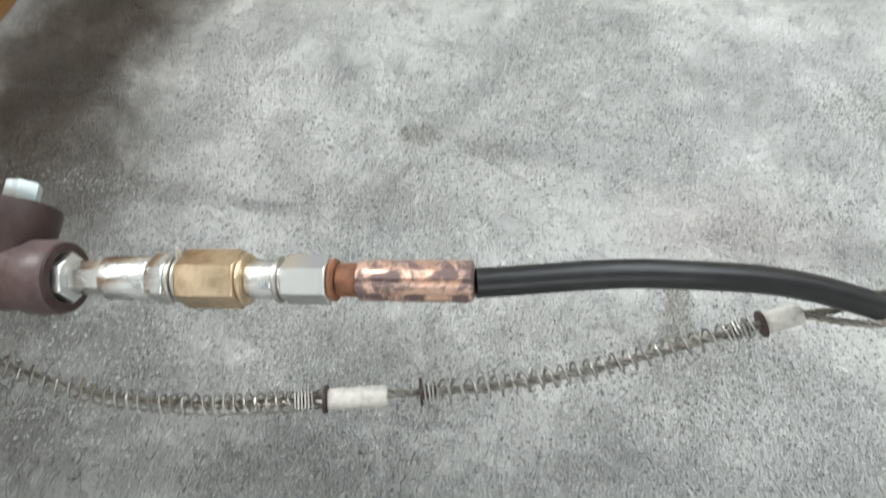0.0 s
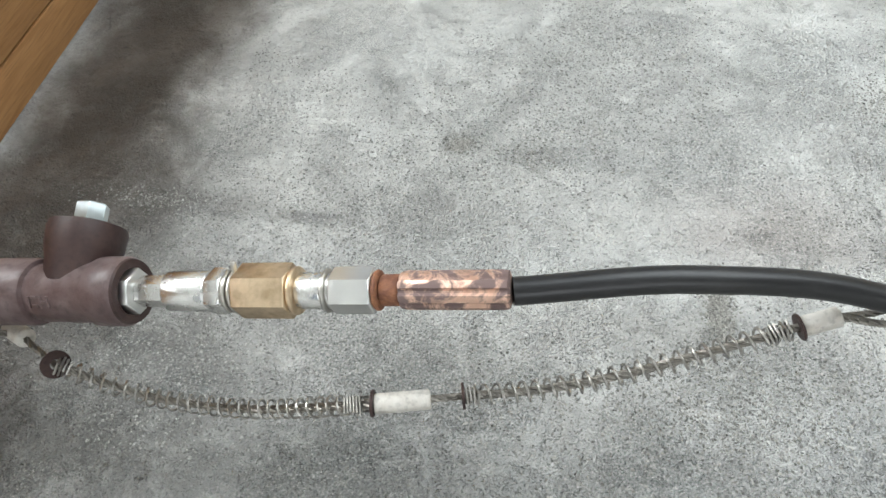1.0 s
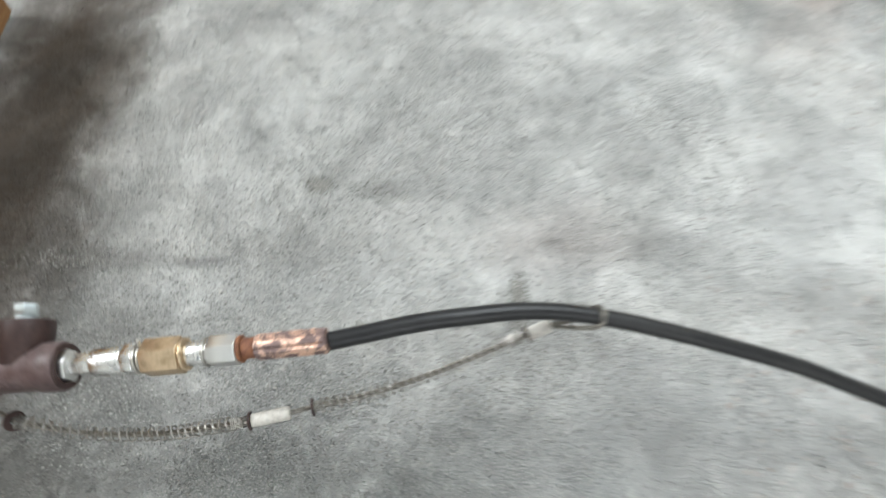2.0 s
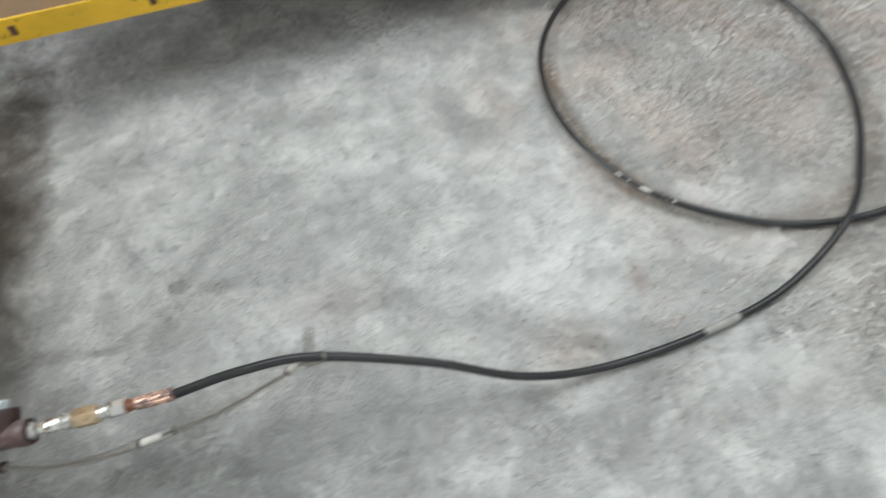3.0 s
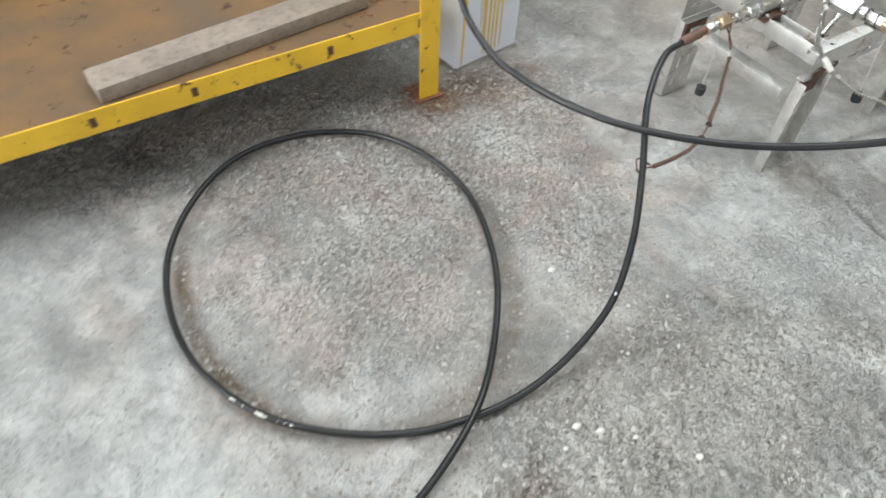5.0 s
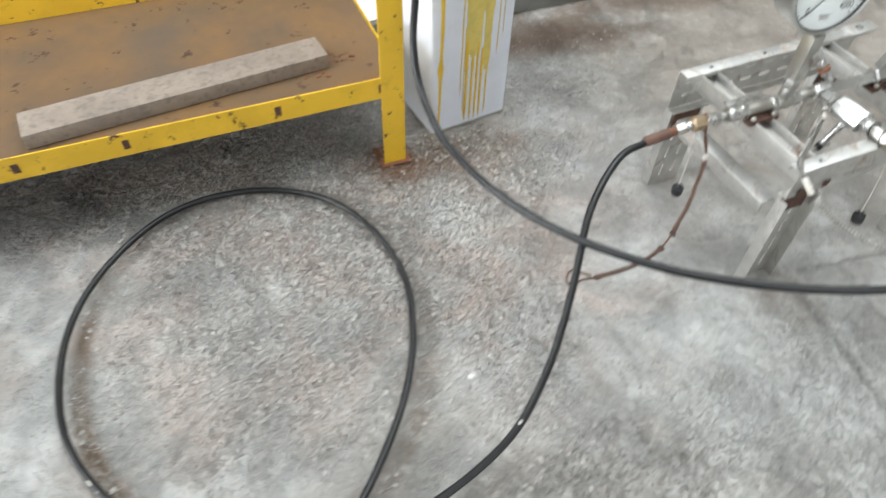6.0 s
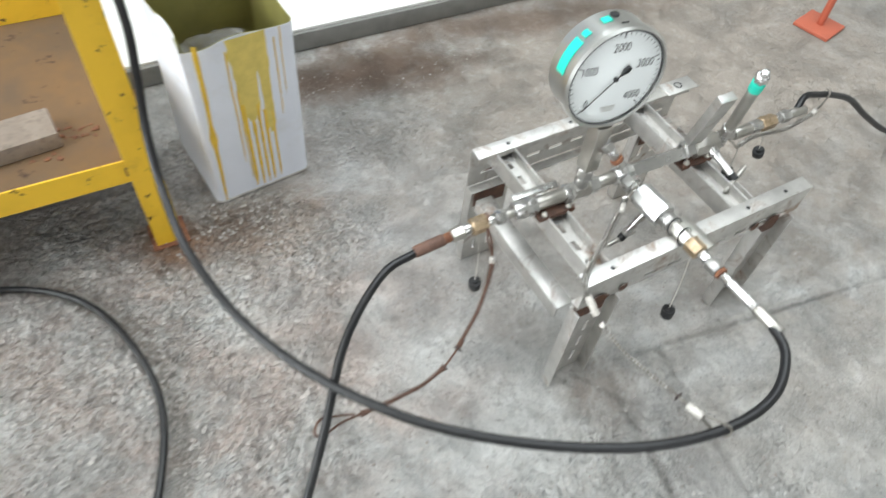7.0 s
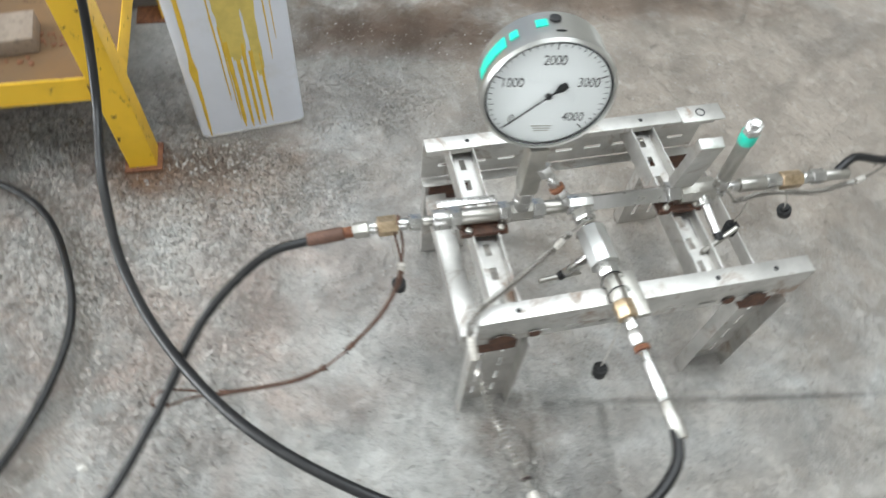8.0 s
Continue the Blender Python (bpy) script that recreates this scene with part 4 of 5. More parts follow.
for x0 in (-0.235, 0.097):
    bm = bmesh.new()
    for xx in (x0, x0 + 0.041):
        box(bm, (xx, -SW + 0.004, ST - 0.042), (xx + 0.0025, SW - 0.004, ST - 0.001), 0.0006)
    slotted(bm, Matrix.Translation((x0 + 0.0026, SW - 0.004, ST - 0.022)) @ pose(0, 0, 0, -90, 0, -90), 2 * SW - 0.008, 0.0384, (0.0192,), 0.022, 0.022, 0.010)
    part("cross_channel", bm, STRUT, stand, "", True, 30)


def patch(bm, at, nrm, w, h, seed):
    """A blotchy weld stain, slightly proud, on a plate facing nrm along y."""
    rows = []
    c = V(at)
    top = [bm.verts.new(c + V((w * math.cos(t) * (1 + 0.35 * noise.noise(V((math.cos(t) * 1.4, math.sin(t) * 1.4, seed)))), nrm * 0.0006, h * math.sin(t) * (1 + 0.35 * noise.noise(V((math.cos(t) * 1.7, math.sin(t) * 1.7, seed + 4))))))) for t in [2 * math.pi * k / 22 for k in range(22)]]
    low = [bm.verts.new(v.co - V((0, nrm * 0.0005, 0))) for v in top]
    bm.faces.new(top)
    bm.faces.new(list(reversed(low)))
    for k in range(22):
        bm.faces.new((top[k], low[k], low[(k + 1) % 22], top[(k + 1) % 22]))


def stand_leg(x, y, sx, sy, seed):
    bm = bmesh.new()
    x0 = min(x, x - sx * 0.092)
    web = y - sy * 0.010
    top = ST - (0.105 if sy > 0 else 0.073)
    slotted(bm, Matrix.Translation((x0, web, 0.0)) @ Matrix(((0, 0, 1, 0), (0, 1, 0, 0), (1, 0, 0, 0), (0, 0, 0, 1))), top, 0.092, (0.028, 0.064), 0.032, 0.024, 0.008)
    for xx in (x0, x0 + 0.0895):
        lo, hi = sorted((web - sy * 0.0005, web + sy * 0.024))
        box(bm, (xx, lo, 0), (xx + 0.0025, hi, top + 0.0012), 0.0006)
    leg = part("leg", bm, STRUT, stand, "", True, 30)
    bm = bmesh.new()
    lo, hi = web - 0.0050, web - 0.0028
    box(bm, (x0 + 0.006, lo, top - 0.045), (x0 + 0.080, hi, top + 0.0005), 0.0008)
    part("weld_plate", bm, RUST_DARK, leg, "dark rusted weld plate", True)
    if sy < 0 or sx < 0:
        bm = bmesh.new()
        patch(bm, (x0 + (0.045 if sx < 0 else 0.03), sy * SW + sy * 0.0028, top + (0.021 if sy > 0 else 0.016)), sy, 0.020, 0.013, seed)
        patch(bm, (x0 + (0.098 if sx < 0 else -0.02), sy * SW + sy * 0.0028, top + (0.023 if sy > 0 else 0.020)), sy, 0.011, 0.010, seed + 1)
        part("weld_stain", bm, RUST_DARK, leg, "brown weld stain", True)


for sx in (-1, 1):
    for sy in (-1, 1):
        stand_leg(sx * SL, sy * (SW - 0.002), sx, sy, sx + 3 * sy)
bm = bmesh.new()
box(bm, (-SL - 0.004, -SW + 0.036, 0.196), (-SL - 0.0015, SW - 0.036, 0.228), 0.0006)
box(bm, (-SL - 0.0012, -SW + 0.036, 0.2255), (-SL + 0.032, SW - 0.036, 0.228), 0.0006)
part("end_tie", bm, STRUT, stand, "", True, 30)
bm = bmesh.new()
box(bm, (SL + 0.0015, -SW + 0.036, 0.196), (SL + 0.004, SW - 0.036, 0.228), 0.0006)
part("end_tie", bm, STRUT, stand, "", True, 30)
bm = bmesh.new()
box(bm, (0.195, SW - 0.034, ST + 0.0028), (SL + 0.01, SW + 0.004, ST + 0.006), 0.001)
part("lug_plate", bm, STRUT, stand, "", True)
bm = bmesh.new()
ring(bm, (0.235, SW - 0.014, ST + 0.0062), (0, 0, 1), 0.008, 0.0012, 20, 6)
part("lug_hole", bm, INK, stand, "", True)

# ---- manifold on the stand ----
mani = thing("gauge_manifold", (2.70, 1.137, ST), "stainless high-pressure manifold with couplings and needle valves", "manifold")
ML = V((2.399, 1.098, 0.350))
MZ = V((0, 0, 1))


def along(s, off=0.0, z=0.0):
    return ML + UX * s + UY * off + MZ * z


chain(mani, ML, UX, [
    ("brass_sleeve", -0.018, 0.012, 0.0145, 6, BRASS, "brass coupling sleeve"),
    ("coupler_nipple", 0.0125, 0.030, 0.0095, 20, STEEL, ""),
    ("coupler_nut", 0.0305, 0.050, 0.0125, 6, STEEL, ""),
    ("nipple", 0.0505, 0.066, 0.0085, 20, STEEL_DULL, ""),
    ("adaptor", 0.0665, 0.094, 0.0165, 24, STEEL, ""),
    ("adaptor_nut", 0.0945, 0.112, 0.0175, 6, STEEL, ""),
    ("pipe_run", 0.1125, 0.172, 0.0130, 24, STEEL_DULL, ""),
    ("union_nut", 0.1725, 0.190, 0.0165, 6, STEEL, ""),
    ("stem_block", 0.1905, 0.226, 0.0165, 8, STEEL_DULL, ""),
    ("union_nut", 0.2265, 0.246, 0.0155, 6, STEEL, ""),
    ("pipe_run", 0.2465, 0.284, 0.0115, 24, STEEL_DULL, ""),
    ("tee", 0.2845, 0.325, 0.0165, 8, STEEL, ""),
    ("square_bar", 0.3255, 0.452, 0.0155, 4, STEEL, ""),
    ("union_nut", 0.4525, 0.474, 0.0185, 6, STEEL, ""),
    ("valve_body", 0.4745, 0.535, 0.0210, 8, STEEL_DULL, ""),
    ("valve_nut", 0.5355, 0.556, 0.0150, 6, STEEL, ""),
    ("nipple", 0.5565, 0.585, 0.0085, 20, STEEL, ""),
    ("coupler_socket", 0.5855, 0.632, 0.0122, 20, STEEL_DULL, ""),
    ("coupler_hexagon", 0.6325, 0.660, 0.0125, 6, STEEL, ""),
    ("brass_sleeve", 0.6605, 0.698, 0.0142, 6, BRASS, "brass coupling sleeve"),
    ("plug_body", 0.6985, 0.718, 0.0098, 20, STEEL, ""),
    ("swivel_nut", 0.7185, 0.742, 0.0122, 6, STEEL, ""),
])
# clamps under the run
for s, label in ((0.148, "rusty pipe clamp"), (0.478, "rusty pipe clamp")):
    bm = bmesh.new()
    mm = Matrix.Translation(along(s)) @ pose(0, 0, 0, 0, 0, TURN)
    box(bm, (-0.038, -0.026, -0.0225), (0.038, 0.026, -0.0130), 0.0015, mm)
    clamp = part("clamp_plate", bm, RUST_DARK, mani, "dark rusted clamp plate")
    for dx in (-0.026, 0.026):
        bm = bmesh.new()
        lathe(bm, along(s + dx, -0.020, -0.030), (0, 0, 1), bar(0, 0.026, 0.0028), 10)
        lathe(bm, along(s + dx, -0.020, -0.0128), (0, 0, 1), bar(0, 0.006, 0.0062), 6)
        part("clamp_bolt", bm, STEEL_DULL, clamp)
bm = bmesh.new()
box(bm, (0.078, 0.016, 0.006), (0.172, 0.030, 0.010), 0.001, Matrix.Translation(ML) @ pose(0, 0, 0, 0, 0, TURN))
part("strap", bm, STEEL, mani)

# gauge stem
GX = 0.208
bm = bmesh.new()
lathe(bm, along(GX, 0.0, 0.012), MZ, bar(0, 0.022, 0.0135), 20)
lathe(bm, along(GX, 0.0, 0.0345), MZ, bar(0, 0.022, 0.0155), 6)
part("stem_nut", bm, STEEL, mani)
bm = bmesh.new()
sm = Matrix.Translation(along(GX, 0.0, 0.057)) @ pose(0, 0, 0, 0, 0, TURN)
box(bm, (-0.014, -0.014, 0), (0.014, 0.014, 0.100), 0.0025, sm)
part("stem_bar", bm, STEEL_DULL, mani)
# bleed valve on the stem
BD = (UX * 0.55 - UY * 0.45 - MZ * 0.75).normalized()
chain(mani, along(GX + 0.012, -0.010, 0.118), BD, [
    ("bleed_nut", 0.0, 0.016, 0.0105, 6, STEEL, ""), ("bleed_body", 0.0165, 0.038, 0.0082, 18, STEEL, ""), ("bleed_collar", 0.0385, 0.046, 0.0115, 18, RUST, "rusty bleed collar"),
    ("bleed_nut", 0.0465, 0.060, 0.0098, 6, STEEL, ""), ("bleed_tip", 0.0605, 0.074, 0.0065, 14, STEEL, "")])

# branch towards the front
B0 = along(0.305)
B1 = V((2.772, 0.790, 0.350))
BDir = (B1 - B0).normalized()
branch = chain(mani, B0, BDir, [
    ("branch_nut", 0.016, 0.036, 0.0165, 6, STEEL, ""),
    ("branch_nipple", 0.0365, 0.052, 0.0115, 20, STEEL, ""),
    ("branch_valve", 0.0525, 0.118, 0.0235, 8, WHITE_NUT, "bright octagonal needle valve body"),
    ("valve_nut", 0.1185, 0.138, 0.0150, 6, STEEL, ""),
    ("coupler_body", 0.1385, 0.182, 0.0125, 8, STEEL_DULL, ""),
    ("brass_sleeve", 0.1825, 0.210, 0.0150, 6, BRASS, "brass coupling sleeve"),
    ("plug_body", 0.2105, 0.230, 0.0100, 20, STEEL, ""),
    ("swivel_nut", 0.2305, 0.254, 0.0128, 6, STEEL, ""),
    ("rusted_collar", 0.2545, 0.262, 0.0115, 18, RUST, "rusted collar"),
])
# guard plate beside the coupler
a, b = basis(BDir)
bm = bmesh.new()
mm = Matrix(((*BDir, 0), (*a, 0), (*b, 0), (0, 0, 0, 1))).transposed()
mm.translation = B0 + BDir * 0.135 - a * 0.024 - b * 0.006
box(bm, (0, -0.012, -0.002), (0.075, 0.012, 0.010), 0.002, mm)
part("guard_bar", bm, STEEL_DULL, mani)
for s, w in ((0.145, 0.017), (0.17, 0.017)):
    bm = bmesh.new()
    ring(bm, B0 + BDir * s, BDir + MZ * 0.4, w, 0.0012, 24, 5)
    part("wire_loop", bm, INK, mani, "black wire loop")
# tee handles of the two needle valves


def tee_handle(at, d, reach, cross, half):
    at, d, cross = V(at), V(d).normalized(), V(cross).normalized()
    bm = bmesh.new()
    lathe(bm, at, d, [(0, 0.0105), (0.016, 0.0105), (0.017, 0.0075), (reach - 0.012, 0.007), (reach - 0.011, 0.0045), (reach, 0.0045)], 18)
    st = part("valve_stem", bm, STEEL, mani)
    bm = bmesh.new()
    tip = at + d * (reach - 0.002)
    lathe(bm, tip - cross * half, cross, bar(0, 2 * half, 0.0045, 0.0008), 14)
    part("tee_handle", bm, STEEL_DULL, st)
    bm = bmesh.new()
    lathe(bm, tip - d * 0.012, d, bar(0, 0.014, 0.0075), 14)
    part("handle_hub", bm, CAP, st)


tee_handle(B0 + BDir * 0.085 - MZ * 0.012, -UX * 0.55 - MZ * 0.8, 0.080, UX + UY * 0.1, 0.036)
tee_handle(along(0.515, -0.012, 0.0), -UY * 0.95 - MZ * 0.25 + UX * 0.1, 0.080, UX * 0.8 + UY * 0.3 + MZ * 0.35, 0.034)
# relief valve and flat bracket at the far end
RV0, RV1 = V((2.925, 1.150, 0.385)), V((2.882, 1.104, 0.575))
chain(mani, RV0, RV1 - RV0, [
    ("relief_base", 0.0, 0.03, 0.012, 6, STEEL, ""), ("relief_body", 0.0305, 0.150, 0.0105, 20, STEEL_DULL, ""), ("relief_band", 0.1505, 0.176, 0.0120, 20, TEAL, "teal tape band"),
    ("relief_cap", 0.1765, 0.192, 0.0115, 6, STEEL, ""), ("relief_tip", 0.1925, 0.202, 0.0075, 12, STEEL, "")])
bm = bmesh.new()
d = V((-0.02, -0.055, 0.20)).normalized()
w = UX
nn = d.cross(w).normalized()
mm = Matrix(((*w, 0), (*nn, 0), (*d, 0), (0, 0, 0, 1))).transposed()
mm.translation = V((2.868, 1.166, 0.370))
box(bm, (-0.018, -0.009, 0), (0.020, 0.009, 0.145), 0.003, mm)
part("relief_block", bm, STRUT, mani, "pale square block")

# ---- pressure gauge ----
GC = V((2.602, 1.130, 0.597))
GN = V((0.02, -0.995, 0.10)).normalized()
gauge = thing("pressure_gauge", along(GX, 0, 0.158), "large round stainless pressure gauge with a white dial", "pressure gauge")
bm = bmesh.new()
R = 0.086
lathe(bm, GC, -GN, [(0.003, R * 0.95), (-0.004, R * 0.955), (-0.008, R * 0.96), (-0.010, R * 0.985), (-0.006, R + 0.002), (0.004, R + 0.0025), (0.008, R - 0.001), (0.052, R - 0.001), (0.058, R - 0.006), (0.060, R - 0.02), (0.0605, 0.004)], 72, caps=False)
case = part("case", bm, metal("brushed_gauge_case", (0.66, 0.655, 0.63), 0.3, scale=12, wear=0.25), gauge)
bm = bmesh.new()
ring(bm, GC + GN * 0.004, GN, R * 0.945, 0.0018, 72, 8)
part("bezel_gasket", bm, INK, gauge, "black seal ring")
bm = bmesh.new()
lathe(bm, GC, -GN, [(-0.0015, R * 0.92), (-0.0005, R * 0.945), (0.002, R * 0.945)], 64)
dial = part("dial", bm, DIAL, gauge, "white printed dial")
gx = GN.cross(MZ).normalized() * -1
gy = gx.cross(GN).normalized() * -1
if gy.z < 0:
    gy = -gy
if gx.x < 0:
    gx = -gx
dm = Matrix(((*gx, 0), (*gy, 0), (*GN, 0), (0, 0, 0, 1))).transposed()
dm.translation = GC + GN * 0.0017
for text, deg in (("0", 222), ("1000", 158), ("2000", 90), ("3000", 22), ("4000", -42)):
    rr = 0.053 if text != "0" else 0.058
    letters(text, 0.0205, dm @ Matrix.Translation((rr * math.cos(radians(deg)), rr * math.sin(radians(deg)) - 0.001, 0)), dial, INK)
marks = bmesh.new()
for k in range(41):
    t = radians(225 - 270 * k / 40)
    long = 0.009 if k % 10 == 0 else 0.0065 if k % 5 == 0 else 0.0045
    mk = dm @ Matrix.Rotation(t, 4, "Z")
    box(marks, (R * 0.90 - long, -0.0005 - 0.0004 * (k % 10 == 0), 0), (R * 0.90, 0.0005 + 0.0004 * (k % 10 == 0), 0.0003), 0, mk)
part("scale_marks", marks, INK, dial)
bm = bmesh.new()
for k in range(3):
    box(bm, (-0.014 + k * 0.002, -0.052 - k * 0.004, 0), (0.014 - k * 0.002, -0.0503 - k * 0.004, 0.0003), 0, dm)
part("small_print", bm, STEEL_DULL, dial, "small grey print")
bm = bmesh.new()
nm = dm @ Matrix.Translation((0, 0, 0.004)) @ Matrix.Rotation(radians(223), 4, "Z")
box(bm, (-0.012, -0.0011, 0), (0.070, 0.0011, 0.0008), 0.0003, nm)
lathe(bm, nm @ V((-0.008, 0, 0.0004)), (nm.to_3x3() @ V((-1, 0, 0))), [(0, 0.0012), (0.012, 0.0055), (0.020, 0.0042), (0.0205, 0.002)], 4, 0.785)
lathe(bm, dm @ V((0, 0, 0.0006)), GN, bar(0, 0.006, 0.0042), 20)
part("needle", bm, INK, gauge, "black needle resting near zero")
bm = bmesh.new()
lathe(bm, GC + GN * 0.0065, GN, [(0, R * 0.935), (0.0012, R * 0.935)], 64)
gl = part("glass", bm, GLASS, gauge, "clear front glass")
gl.visible_shadow = False
bm = bmesh.new()
lathe(bm, GC - GN * 0.030 - gy * (R + 0.022), gy, bar(0, 0.026, 0.0125), 6)
part("gauge_socket", bm, STEEL, gauge)


def band(deg0, deg1, y0, y1, mat, name, label=""):
    """A strip stuck round part of the case."""
    bm = bmesh.new()
    rows = []
    for k in range(13):
        t = radians(deg0 + (deg1 - deg0) * k / 12)
        o = gx * math.cos(t) + gy * math.sin(t)
        rows.append([bm.verts.new(GC + o * (R + h) - GN * y) for y, h in ((y0, -0.0008), (y0, 0.0004), (y1, 0.0004), (y1, -0.0008))])
    for p, q in zip(rows, rows[1:]):
        for k in range(3):
            bm.faces.new((p[k], p[k + 1], q[k + 1], q[k]))
    part(name, bm, mat, case, label)


band(134, 172, 0.013, 0.033, TEAL, "tape_strip", "teal tape strip")
band(122, 130, 0.018, 0.032, TEAL, "tape_strip", "teal tape strip")
band(97, 107, 0.022, 0.036, TEAL, "tape_strip", "teal tape strip")
band(84, 92, 0.010, 0.012, INK, "case_marking")
bm = bmesh.new()
lathe(bm, GC - GN * 0.036 + gy * (R - 0.003), gy, bar(0, 0.005, 0.0075), 20)
part("vent_plug", bm, CAP, case, "black rubber vent plug")

# ---- hose ends at the manifold ----
E1 = ML - UX * 0.018
ed = (V((2.279, 1.081, 0.338)) - E1).normalized()
chain(hose_a, E1, ed, [("plug_body", 0.0005, 0.014, 0.0098, 20, STEEL, ""), ("swivel_nut", 0.0145, 0.038, 0.0118, 6, STEEL_DULL, ""), ("rusted_neck", 0.0385, 0.052, 0.0088, 16, RUST, "")])
bm = bmesh.new()
lathe(bm, E1, ed, bar(0.0522, 0.108, 0.0106, 0.002), 30)
part("crimp_ferrule", bm, rusty("reddish_ferrule", (0.16, 0.085, 0.06), (0.10, 0.055, 0.04), 0.6, 90, 0.0004), hose_a, "reddish rusted ferrule")

HOSE_B = [(1.60, 1.60, 1.10), (1.80, 1.58, 0.98), (1.89, 1.53, 0.80), (1.913, 1.485, 0.60), (1.905, 1.468, 0.48), (1.893, 1.44, 0.385), (1.893, 1.38, 0.318), (1.905, 1.29, 0.282), (1.924, 1.219, 0.267), (1.977, 1.086, 0.263),
          (2.064, 0.951, 0.268), (2.187, 0.822, 0.288), (2.321, 0.733, 0.308), (2.469, 0.669, 0.328), (2.599, 0.650, 0.336), (2.700, 0.668, 0.345), (2.762, 0.722, 0.350), (2.774, 0.778, 0.350)]
hose_b, line_b = hose("pressure_hose", HOSE_B, "black rubber pressure hose arching through the air to the manifold", 0.0078)
eb = V((2.774, 0.778, 0.350))
dB = (B0 + BDir * 0.263 - eb).normalized()
chain(hose_b, eb, dB, [("crimp_ferrule", -0.022, 0.030, 0.0102, 24, STEEL_DULL, "dull steel crimp ferrule"), ("insert_neck", 0.0305, (B0 + BDir * 0.2622 - eb).length, 0.0085, 18, STEEL, "")])

E3 = along(0.7425)
HOSE_C = [E3 + UX * 0.02, (3.19, 1.224, 0.366), (3.233, 1.229, 0.358), (3.30, 1.238, 0.336), (3.385, 1.249, 0.296), (3.52, 1.268, 0.20), (3.68, 1.285, 0.10), (3.86, 1.30, 0.025), (4.1, 1.31, 0.009), (4.6, 1.25, 0.009), (5.2, 1.0, 0.009)]
hose_c, line_c = hose("pressure_hose", HOSE_C, "black rubber pressure hose leading away over the floor", 0.0072)
chain(hose_c, E3, UX, [("crimp_ferrule", 0.0005, 0.046, 0.0100, 24, STEEL_DULL, "dull steel crimp ferrule")])

# ---- safety cables at the manifold ----
w1 = V((2.418, 1.068, 0.292))
whip("whip_check_cable", "rusty whip-check cable sagging from the manifold to the hose",
     [[(2.4185, 1.064, 0.280), (2.408, 1.048, 0.238), (2.380, 1.015, 0.205), (2.345, 0.985, 0.184), (2.327, 0.968, 0.178)],
      [(2.294, 0.945, 0.168), (2.25, 0.928, 0.160), (2.19, 0.915, 0.161), (2.126, 0.902, 0.172)]],
     [[(2.327, 0.968, 0.178), (2.294, 0.945, 0.168)], [w1, (2.412, 1.080, 0.318), (2.408, 1.084, 0.345), (2.412, 1.100, 0.366), (2.414, 1.115, 0.345), (2.420, 1.085, 0.315), w1],
      [(2.126, 0.902, 0.172), (2.095, 0.890, 0.190), (2.065, 0.872, 0.205), (2.050, 0.868, 0.225), (2.060, 0.885, 0.232), (2.085, 0.893, 0.215), (2.120, 0.902, 0.180)]],
     [((2.4182, 1.067, 0.288), (2.4185, 1.064, 0.276), 0.0055)], [((2.327, 0.968, 0.178), (1, 0.7, 0.2), 0.0075), ((2.294, 0.945, 0.168), (1, 0.6, 0.2), 0.0075)],
     CABLE_RUST, CABLE_RUST, 0.0007, 0.0048, 0.0046)
whip("whip_check_cable", "steel whip-check cable looped from the branch to the arching hose",
     [[(2.68, 1.083, 0.350), (2.64, 1.046, 0.348), (2.585, 0.998, 0.346), (2.535, 0.955, 0.352), (2.512, 0.925, 0.358), (2.510, 0.904, 0.347)],
      [(2.520, 0.868, 0.330), (2.532, 0.82, 0.322), (2.55, 0.77, 0.325), (2.570, 0.717, 0.332)]],
     [[(2.570, 0.717, 0.332), (2.582, 0.684, 0.338), (2.600, 0.658, 0.346), (2.610, 0.645, 0.344), (2.606, 0.642, 0.328), (2.595, 0.655, 0.326), (2.582, 0.682, 0.336)],
      [(2.68, 1.083, 0.350), (2.71, 1.095, 0.364), (2.735, 1.085, 0.355), (2.725, 1.07, 0.328), (2.69, 1.078, 0.345)]],
     [((2.511, 0.908, 0.351), (2.517, 0.880, 0.334), 0.0062), ((2.575, 0.700, 0.334), (2.584, 0.676, 0.338), 0.0062), ((2.665, 1.068, 0.352), (2.652, 1.053, 0.354), 0.0045)],
     [((2.570, 0.717, 0.332), (0.2, -1, 0.1), 0.0075)], CABLE, SPRING, 0.0008, 0.0052, 0.0062)
whip("whip_check_cable", "grey whip-check cable beside the outgoing hose",
     [[along(0.56, -0.035, 0.006), (3.03, 1.165, 0.345), (3.12, 1.175, 0.335), (3.20, 1.195, 0.338)]],
     [[along(0.56, -0.035, 0.006), along(0.55, -0.015, 0.016), along(0.548, 0.012, 0.014)], [(3.20, 1.195, 0.338), (3.245, 1.215, 0.345), (3.262, 1.225, 0.36), (3.268, 1.242, 0.354), (3.25, 1.232, 0.338)]],
     [((3.20, 1.195, 0.338), (3.216, 1.202, 0.340), 0.0055)], [], CABLE, SPRING, 0.0006, 0.0040, 0.003)


